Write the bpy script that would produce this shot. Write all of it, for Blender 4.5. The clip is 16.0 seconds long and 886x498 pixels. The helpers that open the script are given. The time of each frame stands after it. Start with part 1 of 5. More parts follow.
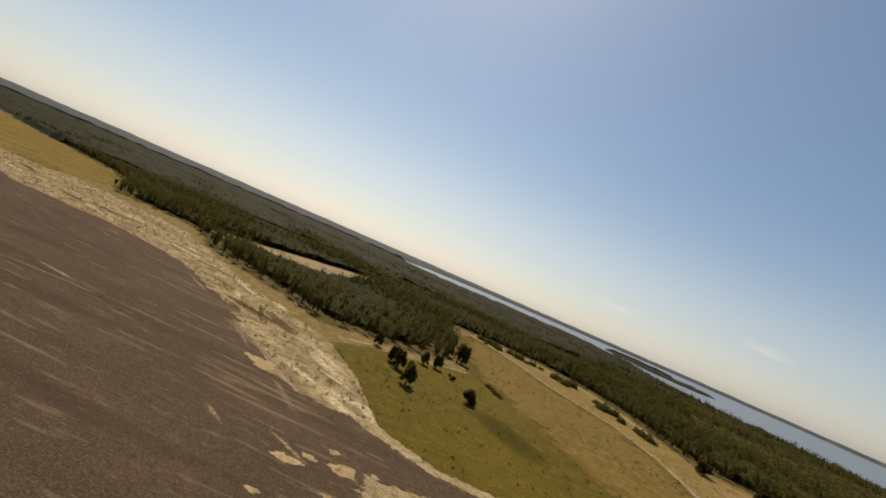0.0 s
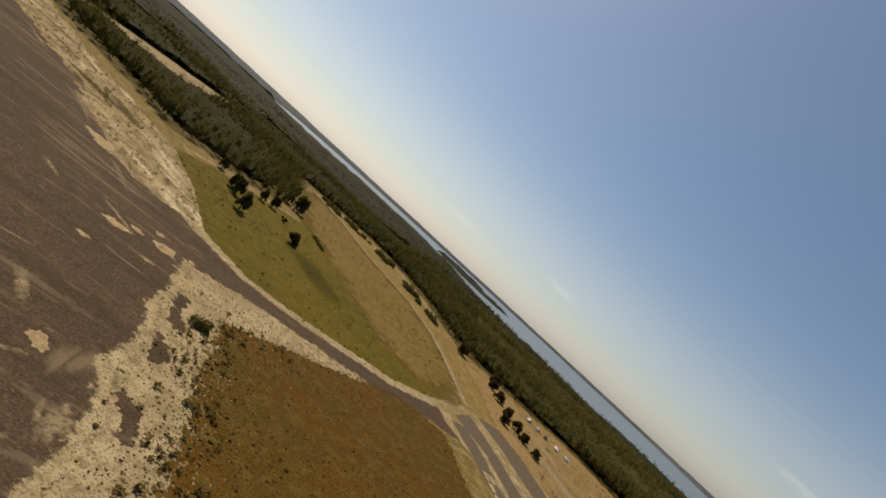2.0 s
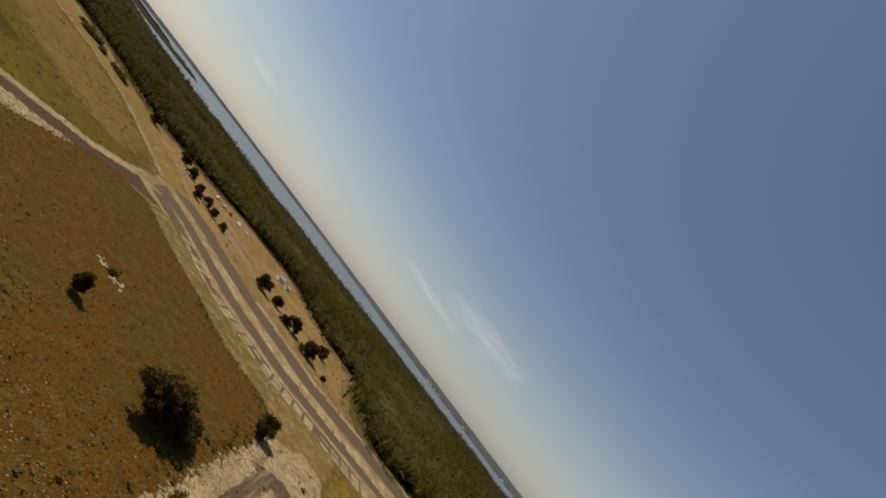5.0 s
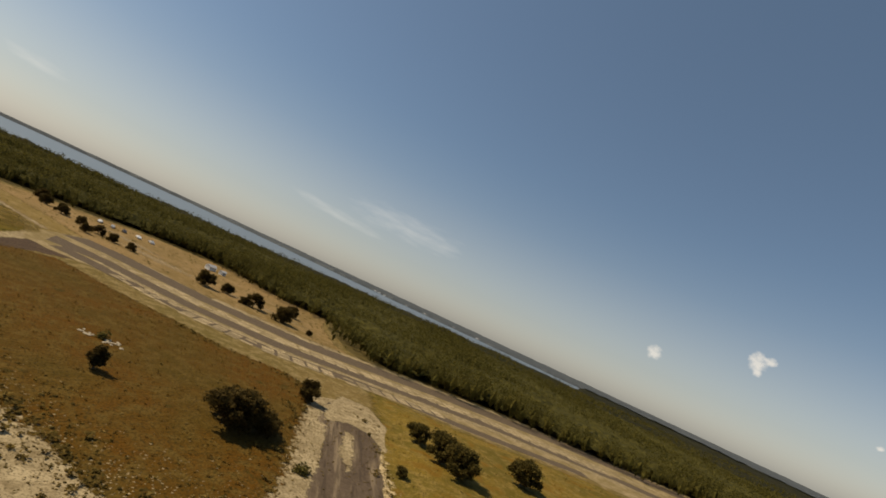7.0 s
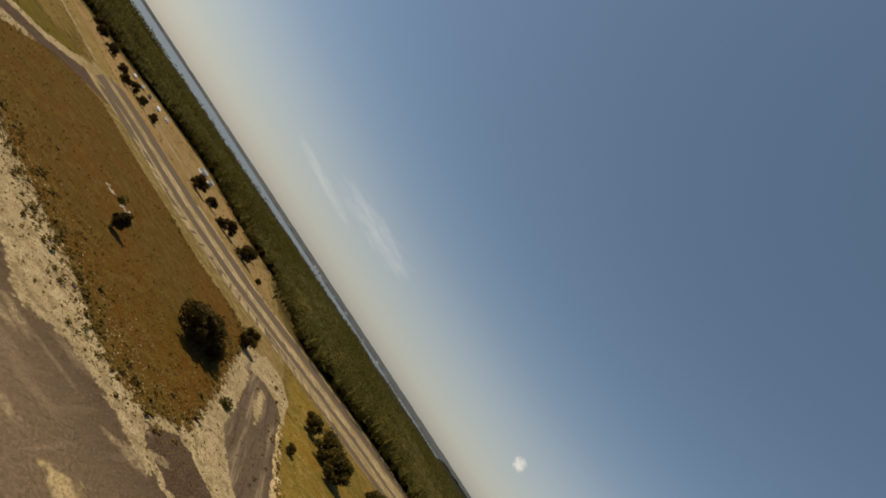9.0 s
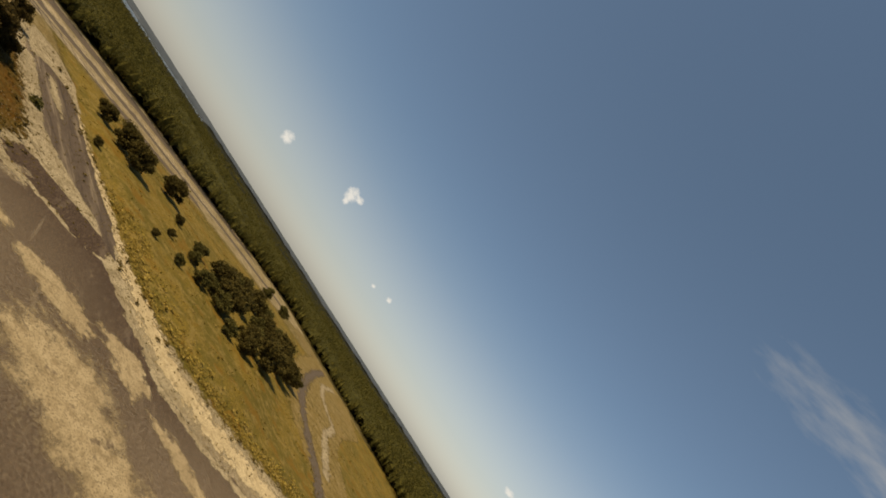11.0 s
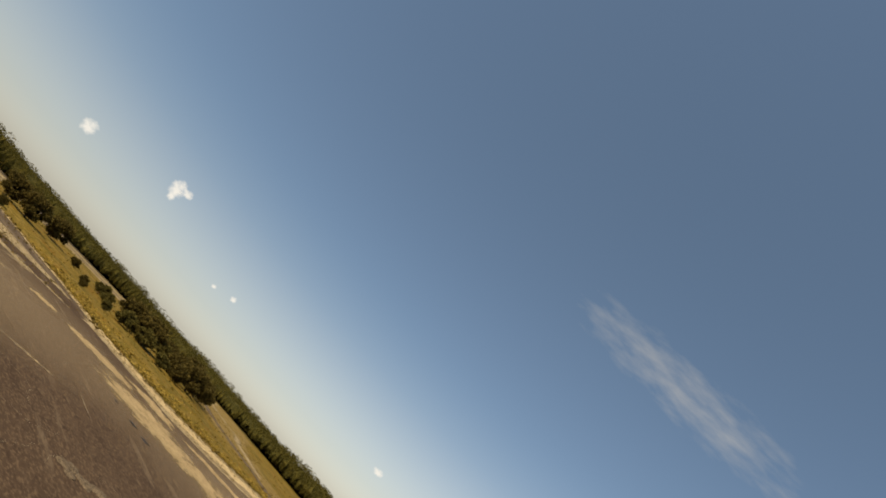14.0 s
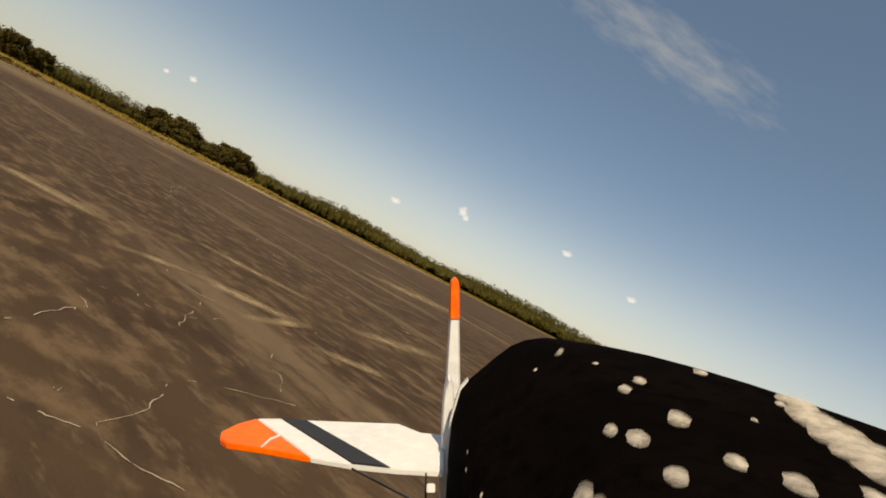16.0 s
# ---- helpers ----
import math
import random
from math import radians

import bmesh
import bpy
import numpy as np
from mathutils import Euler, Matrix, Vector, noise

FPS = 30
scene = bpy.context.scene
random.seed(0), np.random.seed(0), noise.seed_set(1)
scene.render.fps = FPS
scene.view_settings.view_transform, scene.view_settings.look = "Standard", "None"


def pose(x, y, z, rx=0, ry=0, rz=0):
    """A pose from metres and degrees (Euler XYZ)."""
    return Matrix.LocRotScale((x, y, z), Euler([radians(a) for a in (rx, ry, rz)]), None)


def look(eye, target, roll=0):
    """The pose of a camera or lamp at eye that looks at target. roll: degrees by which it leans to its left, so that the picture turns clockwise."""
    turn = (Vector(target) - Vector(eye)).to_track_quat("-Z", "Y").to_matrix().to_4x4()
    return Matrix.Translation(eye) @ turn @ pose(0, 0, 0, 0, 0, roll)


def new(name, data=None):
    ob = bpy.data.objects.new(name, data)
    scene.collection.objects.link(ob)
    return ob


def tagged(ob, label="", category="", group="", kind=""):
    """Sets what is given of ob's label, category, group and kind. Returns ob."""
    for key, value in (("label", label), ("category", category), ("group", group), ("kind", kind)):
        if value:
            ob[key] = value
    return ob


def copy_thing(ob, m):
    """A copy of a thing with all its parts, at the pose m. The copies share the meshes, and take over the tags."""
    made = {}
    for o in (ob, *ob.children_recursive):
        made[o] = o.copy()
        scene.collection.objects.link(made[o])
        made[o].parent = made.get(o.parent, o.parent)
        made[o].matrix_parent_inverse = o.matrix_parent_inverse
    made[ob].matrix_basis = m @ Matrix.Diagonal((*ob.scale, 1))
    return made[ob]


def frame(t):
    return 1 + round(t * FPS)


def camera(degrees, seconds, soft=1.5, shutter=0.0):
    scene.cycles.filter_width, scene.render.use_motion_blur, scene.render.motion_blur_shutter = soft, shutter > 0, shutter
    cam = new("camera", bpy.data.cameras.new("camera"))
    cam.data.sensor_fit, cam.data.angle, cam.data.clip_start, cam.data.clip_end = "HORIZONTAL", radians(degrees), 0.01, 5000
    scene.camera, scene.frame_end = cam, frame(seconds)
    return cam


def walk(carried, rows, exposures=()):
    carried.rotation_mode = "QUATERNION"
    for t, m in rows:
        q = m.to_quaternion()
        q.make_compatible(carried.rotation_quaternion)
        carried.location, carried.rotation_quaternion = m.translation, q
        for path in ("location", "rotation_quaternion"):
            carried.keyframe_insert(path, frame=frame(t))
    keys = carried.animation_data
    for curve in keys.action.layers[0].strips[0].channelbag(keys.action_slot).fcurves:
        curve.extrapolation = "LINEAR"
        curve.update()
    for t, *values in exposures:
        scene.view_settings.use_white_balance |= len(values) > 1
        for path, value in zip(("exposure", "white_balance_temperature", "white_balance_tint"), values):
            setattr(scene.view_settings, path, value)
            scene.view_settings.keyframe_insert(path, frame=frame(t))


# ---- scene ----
from mathutils import bvhtree, geometry

cam = camera(82.0, 16.0, soft=1.8)
PATH = [
    (0, (-6.85, 28.28, 35.43), (-7.697, 30.095, 35.497), 23.6),
    (0.5, (-1.10, 22.98, 35.49), (-1.941, 24.792, 35.585), 39.8),
    (1, (1.93, 18.02, 34.94), (1.278, 19.902, 35.110), 35.0),
    (1.5, (3.17, 14.37, 35.46), (2.767, 16.328, 35.491), 40.4),
    (2, (3.86, 10.40, 36.02), (3.699, 12.393, 36.002), 42.8),
    (2.5, (3.35, 7.14, 36.68), (3.405, 9.141, 36.598), 41.2),
    (3, (4.16, 1.69, 36.48), (4.391, 3.671, 36.379), 44.7),
    (3.5, (2.17, -4.54, 37.78), (2.647, -2.601, 37.669), 49.0),
    (4, (-1.27, -9.74, 38.12), (-0.590, -7.859, 38.149), 55.1),
    (4.5, (-6.07, -15.35, 36.66), (-5.231, -13.541, 36.868), 59.8),
    (5, (-9.94, -17.70, 34.45), (-8.821, -16.077, 34.777), 52.9),
    (5.2, (-11.32, -18.10, 33.28), (-10.079, -16.562, 33.626), 46.7),
    (7.3, (-25.73, -16.55, 28.86), (-24.183, -15.297, 29.088), 24.0),
    (7.5, (-27.59, -15.50, 28.42), (-26.027, -14.276, 28.645), 23.8),
    (8, (-30.24, -15.47, 27.53), (-28.685, -14.232, 27.771), 26.7),
    (8.5, (-33.48, -16.79, 27.03), (-31.949, -15.520, 27.295), 41.9),
    (9, (-38.44, -18.26, 25.19), (-36.909, -17.047, 25.619), 56.7),
    (9.5, (-46.43, -21.95, 23.91), (-44.723, -21.012, 24.383), 61.4),
    (10, (-54.29, -22.91, 23.37), (-52.379, -22.476, 23.756), 61.5),
    (10.2, (-56.61, -21.79, 23.34), (-54.655, -21.584, 23.691), 63.5),
    (12.3, (-74.83, -3.53, 17.30), (-73.093, -4.177, 18.052), 43.3),
    (12.5, (-76.61, -3.66, 15.90), (-74.893, -4.336, 16.671), 39.8),
    (13, (-79.57, -0.74, 14.09), (-77.861, -1.427, 14.868), 36.7),
    (13.2, (-80.82, 0.25, 13.30), (-79.097, -0.376, 14.100), 40.8),
    (13.5, (-82.63, 2.34, 11.47), (-80.919, 1.777, 12.339), 45.7),
    (14, (-85.48, 4.96, 8.79), (-83.769, 4.437, 9.684), 48.1),
    (14.5, (-88.23, 7.80, 6.26), (-86.532, 7.184, 7.118), 47.5),
    (15, (-91.31, 10.52, 4.08), (-89.600, 9.800, 4.825), 46.3),
    (15.5, (-94.53, 13.63, 2.24), (-92.846, 12.679, 2.751), 37.6),
    (16, (-97.78, 16.97, 1.18), (-96.186, 15.768, 1.282), 27.2),
]
EXPOSURE = [(0.0, 0.20, 6750, 10), (2.0, 0.13, 6750, 10), (4.5, 0.05, 6780, 10), (5.0, 0.04, 6800, 10), (7.5, 0.08, 6900, 10), (10.0, 0.09, 7000, 10), (12.5, 0.34, 7050, 10), (14.5, 0.36, 7050, 10), (16.0, 0.34, 7450, 10)]
walk(cam, [(t, look(eye, target, roll)) for t, eye, target, roll in PATH], EXPOSURE)

# ---- light: clear summer sky, sun in the north-north-west at about fifty degrees ----
SUN_YAW, SUN_EL = radians(39), radians(48)
sun_way = Vector((-math.sin(SUN_YAW) * math.cos(SUN_EL), math.cos(SUN_YAW) * math.cos(SUN_EL), math.sin(SUN_EL)))
world = bpy.data.worlds.new("sky")
scene.world = world
world.use_nodes = True
wn, wl = world.node_tree.nodes, world.node_tree.links
wn.clear()
sky = wn.new("ShaderNodeTexSky")
sky.sky_type, sky.sun_disc = "NISHITA", False
sky.sun_elevation, sky.sun_rotation = SUN_EL, -SUN_YAW
sky.air_density, sky.dust_density, sky.ozone_density = 1.0, 0.9, 1.3
sky.altitude = 300
haze = wn.new("ShaderNodeHueSaturation")
toward, height, clear_air = wn.new("ShaderNodeTexCoord"), wn.new("ShaderNodeSeparateXYZ"), wn.new("ShaderNodeMapRange")
wl.new(toward.outputs["Generated"], height.inputs[0])
wl.new(height.outputs["Z"], clear_air.inputs["Value"])
clear_air.interpolation_type = "SMOOTHSTEP"
clear_air.inputs["From Min"].default_value, clear_air.inputs["From Max"].default_value = -0.02, 0.34
clear_air.inputs["To Min"].default_value, clear_air.inputs["To Max"].default_value = 0.55, 1.02
wl.new(clear_air.outputs[0], haze.inputs["Saturation"])
wl.new(sky.outputs["Color"], haze.inputs["Color"])
sky_bg = wn.new("ShaderNodeBackground")
sky_bg.inputs["Strength"].default_value = 0.098
sky_out = wn.new("ShaderNodeOutputWorld")
veil = wn.new("ShaderNodeMix")
veil.data_type = "RGBA"
veil.inputs["Factor"].default_value = 0.34
dusty, rise = wn.new("ShaderNodeMix"), wn.new("ShaderNodeMapRange")
dusty.data_type = "RGBA"
dusty.inputs[6].default_value, dusty.inputs[7].default_value = (2.66, 2.60, 2.40, 1), (0.94, 1.54, 2.14, 1)
rise.inputs["From Max"].default_value = 0.22
wl.new(height.outputs["Z"], rise.inputs["Value"])
wl.new(rise.outputs[0], dusty.inputs["Factor"])
wl.new(dusty.outputs[2], veil.inputs[7])
wl.new(haze.outputs[0], veil.inputs[6])
wl.new(veil.outputs[2], sky_bg.inputs["Color"])
wl.new(sky_bg.outputs[0], sky_out.inputs["Surface"])
sun = new("sun", bpy.data.lights.new("sun", "SUN"))
sun.data.energy, sun.data.angle, sun.data.color = 4.6, radians(0.53), (1.0, 0.86, 0.64)
sun.matrix_world = look(sun_way * 100, (0, 0, 0))


# ---- materials ----
def material(name, colours, scale=1.0, rough=0.9, bump=0.0, bump_scale=None, fine=None, mix=(0.35, 0.65), per_island=0.0,
             per_object=0.0, specular=0.04, metallic=0.0, stretch=(1, 1, 1), turn=0.0, spots=None, grain=None, thin=0.0, streaks=()):
    """Two noises, a broad one between colours[0] and colours[1] and a finer one towards colours[2], with grain relief.
    spots: (colour, scale, threshold) for stains with an edge of their own. streaks: rows of (colour, scale, drawn out by, threshold, width, most) along turn."""
    m = bpy.data.materials.new(name)
    m.use_nodes = True
    n, l = m.node_tree.nodes, m.node_tree.links
    bsdf = n["Principled BSDF"]
    bsdf.inputs["Roughness"].default_value = rough
    bsdf.inputs["Metallic"].default_value = metallic
    bsdf.inputs["Specular IOR Level"].default_value = specular
    geo = n.new("ShaderNodeNewGeometry")
    mapping = n.new("ShaderNodeMapping")
    mapping.vector_type = "TEXTURE"
    mapping.inputs["Scale"].default_value = tuple(1 / k for k in stretch)
    mapping.inputs["Rotation"].default_value = (0, 0, turn)
    l.new(geo.outputs["Position"], mapping.inputs["Vector"])

    def noise_ramp(s, detail, lo, hi):
        t = n.new("ShaderNodeTexNoise")
        t.inputs["Scale"].default_value, t.inputs["Detail"].default_value = s, detail
        t.inputs["Roughness"].default_value = 0.62
        l.new(mapping.outputs[0], t.inputs["Vector"])
        r = n.new("ShaderNodeMapRange")
        r.interpolation_type = "SMOOTHSTEP"
        r.inputs["From Min"].default_value, r.inputs["From Max"].default_value = lo, hi
        l.new(t.outputs["Fac"], r.inputs["Value"])
        return t, r

    def blend(fac, a, b):
        x = n.new("ShaderNodeMix")
        x.data_type = "RGBA"
        if fac is not None:
            l.new(fac, x.inputs["Factor"])
        for sock, v in ((x.inputs[6], a), (x.inputs[7], b)):
            if isinstance(v, tuple):
                sock.default_value = (*v, 1)
            else:
                l.new(v, sock)
        return x

    _, broad = noise_ramp(scale, 5, *mix)
    colour = blend(broad.outputs[0], colours[0], colours[1]).outputs[2]
    if len(colours) > 2:
        _, small = noise_ramp(fine or scale * 9, 6, 0.42, 0.68)
        colour = blend(small.outputs[0], colour, colours[2]).outputs[2]
    if len(colours) > 3:
        _, tiny = noise_ramp(grain or (fine or scale * 9) * 6, 4, 0.45, 0.7)
        colour = blend(tiny.outputs[0], colour, colours[3]).outputs[2]
    if spots:
        _, sp = noise_ramp(spots[1], 9, spots[2], spots[2] + 0.09)
        colour = blend(sp.outputs[0], colour, spots[0]).outputs[2]
    for tint, size, drawn, low, width, most in streaks:
        lay = n.new("ShaderNodeMapping")
        lay.vector_type = "TEXTURE"
        lay.inputs["Scale"].default_value, lay.inputs["Rotation"].default_value = (drawn, 1, 1), (0, 0, turn)
        l.new(geo.outputs["Position"], lay.inputs["Vector"])
        drift, drift_range = noise_ramp(size, 8, low, low + width)
        l.new(lay.outputs[0], drift.inputs["Vector"])
        drift_range.inputs["To Max"].default_value = most
        colour = blend(drift_range.outputs[0], colour, tint).outputs[2]
    for amount, source in ((per_island, geo.outputs["Random Per Island"] if per_island else None),
                           (per_object, n.new("ShaderNodeObjectInfo").outputs["Random"] if per_object else None)):
        if amount:
            vary = n.new("ShaderNodeMapRange")
            vary.inputs["To Min"].default_value, vary.inputs["To Max"].default_value = 1 - amount, 1 + amount
            l.new(source, vary.inputs["Value"])
            hsv = n.new("ShaderNodeHueSaturation")
            l.new(vary.outputs[0], hsv.inputs["Value"])
            l.new(colour, hsv.inputs["Color"])
            colour = hsv.outputs[0]
    l.new(colour, bsdf.inputs["Base Color"])
    if thin:
        leaf, both = n.new("ShaderNodeBsdfTranslucent"), n.new("ShaderNodeMixShader")
        both.inputs["Fac"].default_value = thin
        l.new(colour, leaf.inputs["Color"])
        l.new(bsdf.outputs[0], both.inputs[1])
        l.new(leaf.outputs[0], both.inputs[2])
        l.new(both.outputs[0], n["Material Output"].inputs["Surface"])
    if bump:
        t = n.new("ShaderNodeTexNoise")
        t.inputs["Scale"].default_value, t.inputs["Detail"].default_value = bump_scale or scale * 20, 6
        l.new(mapping.outputs[0], t.inputs["Vector"])
        b = n.new("ShaderNodeBump")
        b.inputs["Distance"].default_value = bump
        l.new(t.outputs["Fac"], b.inputs["Height"])
        l.new(b.outputs[0], bsdf.inputs["Normal"])
    return m


M_SCRUB = material("dry_scrub", [(0.17, 0.115, 0.040), (0.125, 0.092, 0.026), (0.25, 0.185, 0.085), (0.08, 0.06, 0.02)], 0.03, bump=0.3, bump_scale=0.8, fine=0.3)
M_FLOOR = material("forest_floor", [(0.062, 0.046, 0.014), (0.085, 0.062, 0.020), (0.11, 0.085, 0.034)], 0.02, bump=0.3, bump_scale=0.5, fine=0.15)
M_ASPHALT = material("old_asphalt", [(0.053, 0.0345, 0.0225), (0.071, 0.047, 0.030), (0.042, 0.027, 0.018), (0.115, 0.078, 0.048)], 0.05, rough=0.85, bump=0.002, bump_scale=60,
                     fine=0.8, stretch=(0.68, 1.15, 1.0), turn=radians(20), spots=((0.18, 0.134, 0.083), 0.20, 0.65), grain=3.6,
                     streaks=(((0.038, 0.0245, 0.0165), 0.10, 6.0, 0.50, 0.16, 0.5), ((0.150, 0.110, 0.072), 0.42, 6.0, 0.56, 0.10, 0.6), ((0.16, 0.117, 0.075), 1.5, 4.0, 0.60, 0.10, 0.55), ((0.125, 0.090, 0.057), 7.0, 2.5, 0.58, 0.09, 0.55), ((0.032, 0.021, 0.015), 4.0, 3.0, 0.57, 0.08, 0.45)))
M_SAND = material("pale_sand", [(0.40, 0.318, 0.188), (0.285, 0.222, 0.126), (0.205, 0.154, 0.082), (0.115, 0.086, 0.045)], 0.12, bump=0.08, bump_scale=3, fine=0.55)
M_BLOWN = material("blown_sand_patch", [(0.41, 0.312, 0.172), (0.31, 0.230, 0.122), (0.245, 0.178, 0.092), (0.16, 0.116, 0.062)], 0.14, bump=0.05, bump_scale=4, fine=0.8, spots=((0.155, 0.112, 0.066), 0.42, 0.585))
M_MOTTLED = material("mottled_sand", [(0.38, 0.295, 0.17), (0.20, 0.15, 0.085), (0.14, 0.098, 0.04), (0.11, 0.08, 0.04)], 0.09, bump=0.08, bump_scale=3, fine=0.3)
M_SANDTRACK = material("sandy_track", [(0.31, 0.24, 0.145), (0.22, 0.165, 0.09), (0.16, 0.118, 0.06)], 0.1, bump=0.05, bump_scale=3, fine=0.6)
M_BROWN = material("brown_grass", [(0.096, 0.043, 0.005), (0.074, 0.047, 0.008), (0.108, 0.068, 0.016), (0.041, 0.027, 0.006)], 0.045, bump=0.25, bump_scale=2.2, fine=0.35, spots=((0.050, 0.036, 0.007), 0.13, 0.60))
M_GREEN = material("green_grass", [(0.104, 0.076, 0.008), (0.076, 0.061, 0.007), (0.130, 0.090, 0.014), (0.046, 0.037, 0.005)], 0.022, bump=0.25, bump_scale=1.6, fine=0.25)
M_TAN = material("tan_grass", [(0.20, 0.135, 0.042), (0.155, 0.108, 0.030), (0.26, 0.185, 0.078), (0.09, 0.064, 0.020)], 0.03, bump=0.2, bump_scale=1.6, fine=0.25)
M_OLIVE = material("olive_grass", [(0.150, 0.098, 0.024), (0.118, 0.082, 0.017), (0.195, 0.132, 0.044), (0.074, 0.052, 0.013)], 0.03, bump=0.25, bump_scale=1.6, fine=0.25)
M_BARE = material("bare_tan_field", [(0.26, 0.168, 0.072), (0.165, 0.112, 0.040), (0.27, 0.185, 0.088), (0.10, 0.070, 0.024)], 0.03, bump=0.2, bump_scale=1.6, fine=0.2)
M_TAXI = material("broken_taxiway", [(0.33, 0.255, 0.142), (0.19, 0.142, 0.062), (0.25, 0.186, 0.094), (0.125, 0.094, 0.040)], 0.16, bump=0.1, bump_scale=3, fine=0.7, mix=(0.42, 0.56))
M_VERGE = material("verge_grass", [(0.176, 0.116, 0.020), (0.108, 0.082, 0.015), (0.215, 0.148, 0.042), (0.072, 0.052, 0.012)], 0.06, bump=0.25, bump_scale=2.0, fine=0.4, mix=(0.40, 0.58), spots=((0.150, 0.086, 0.014), 0.14, 0.54))
M_PINE = material("pine_needles", [(0.078, 0.070, 0.017), (0.130, 0.106, 0.023), (0.046, 0.041, 0.012)], 0.17, rough=0.8, per_island=0.3, fine=1.5, thin=0.4)
M_OAK = material("oak_leaves", [(0.066, 0.046, 0.014), (0.098, 0.068, 0.020), (0.040, 0.028, 0.010)], 0.5, rough=0.75, per_island=0.4, fine=3.0, thin=0.4)
M_BUSH = material("scrub_leaves", [(0.105, 0.090, 0.025), (0.152, 0.126, 0.035), (0.066, 0.057, 0.018)], 0.5, rough=0.8, per_island=0.4, fine=3.0, thin=0.4)
# Oak leaves again, lightened in colour to offset the verge crowns' own shade.
M_OAK_LIGHTENED = material("thicket_leaves", [(0.088, 0.068, 0.019), (0.130, 0.098, 0.027), (0.056, 0.044, 0.013)], 0.5, rough=0.75, per_island=0.4, fine=3.0, thin=0.4)
M_BARK = material("bark", [(0.10, 0.075, 0.05), (0.06, 0.045, 0.03), (0.14, 0.11, 0.08)], 2.0, bump=0.03, bump_scale=12)
M_TUFT = material("dark_tufts", [(0.17, 0.118, 0.036), (0.22, 0.155, 0.052), (0.115, 0.082, 0.026)], 0.6, per_island=0.4, thin=0.4)
M_WEED = material("brown_weeds", [(0.105, 0.056, 0.011), (0.135, 0.076, 0.016), (0.066, 0.040, 0.009)], 0.6, per_island=0.4, thin=0.4)
M_STRAW = material("straw_grass", [(0.32, 0.225, 0.045), (0.24, 0.170, 0.034), (0.38, 0.27, 0.075)], 0.15, per_island=0.25, thin=0.4)
M_MOUND = material("weed_mounds", [(0.135, 0.094, 0.026), (0.175, 0.120, 0.036), (0.095, 0.068, 0.018)], 0.6, per_island=0.3, thin=0.4)
# Shade between the tree tops is put into this dark base colour.
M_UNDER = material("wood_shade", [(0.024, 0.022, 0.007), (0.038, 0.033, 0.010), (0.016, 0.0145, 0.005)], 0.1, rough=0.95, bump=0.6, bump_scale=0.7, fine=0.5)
# Paler copy of wood_shade: less shade painted in for the eastern wood.
M_UNDER_PALER = material("young_pines", [(0.044, 0.040, 0.011), (0.070, 0.060, 0.015), (0.028, 0.026, 0.008)], 0.09, rough=0.95, bump=0.6, bump_scale=0.7, fine=0.35)
# Far darker than the near pines: the crowns' own shade is in this colour.
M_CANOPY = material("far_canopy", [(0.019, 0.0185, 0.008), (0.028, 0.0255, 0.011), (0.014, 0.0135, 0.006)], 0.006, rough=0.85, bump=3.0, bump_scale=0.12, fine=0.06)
# The blue-grey haze of distance is painted into this base colour.
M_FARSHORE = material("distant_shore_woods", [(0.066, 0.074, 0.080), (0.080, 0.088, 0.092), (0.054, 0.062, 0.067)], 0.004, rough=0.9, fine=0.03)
M_LAKE = material("lake_water", [(0.075, 0.09, 0.10), (0.09, 0.105, 0.115)], 0.004, rough=0.28, bump=0.1, bump_scale=0.4, specular=0.4)
M_DUST = material("dusty_asphalt", [(0.108, 0.081, 0.056), (0.084, 0.063, 0.044), (0.15, 0.115, 0.078), (0.06, 0.045, 0.031)], 0.5, rough=0.9, bump=0.006, bump_scale=30, fine=2.5)
M_RUTTED = material("rutted_asphalt", [(0.098, 0.071, 0.049), (0.078, 0.056, 0.038), (0.125, 0.092, 0.062), (0.062, 0.045, 0.031)], 0.15, rough=0.88, bump=0.004, bump_scale=30, fine=1.5, turn=radians(48),
                    streaks=(((0.23, 0.175, 0.11), 0.42, 12.0, 0.50, 0.14, 0.7), ((0.048, 0.035, 0.025), 0.6, 14.0, 0.54, 0.10, 0.6)))
M_LIME = material("limestone_rubble", [(0.46, 0.40, 0.30), (0.34, 0.29, 0.21), (0.24, 0.20, 0.14)], 1.2, bump=0.05, bump_scale=6)


# ---- building helpers ----
def mesh_from(name, verts, faces, mat, smooth=False):
    me = bpy.data.meshes.new(name)
    me.from_pydata([tuple(v) for v in verts], [], [tuple(f) for f in faces])
    me.materials.append(mat)
    if smooth:
        me.polygons.foreach_set("use_smooth", [True] * len(me.polygons))
    me.update()
    return me


def inside(poly, x, y):
    """Which of the points lie in the polygon."""
    x, y = np.asarray(x, float), np.asarray(y, float)
    hit = np.zeros(x.shape, bool)
    for (ax, ay), (bx, by) in zip(poly, poly[1:] + poly[:1]):
        if ay != by:
            hit ^= ((ay > y) != (by > y)) & (x < (bx - ax) * (y - ay) / (by - ay) + ax)
    return hit


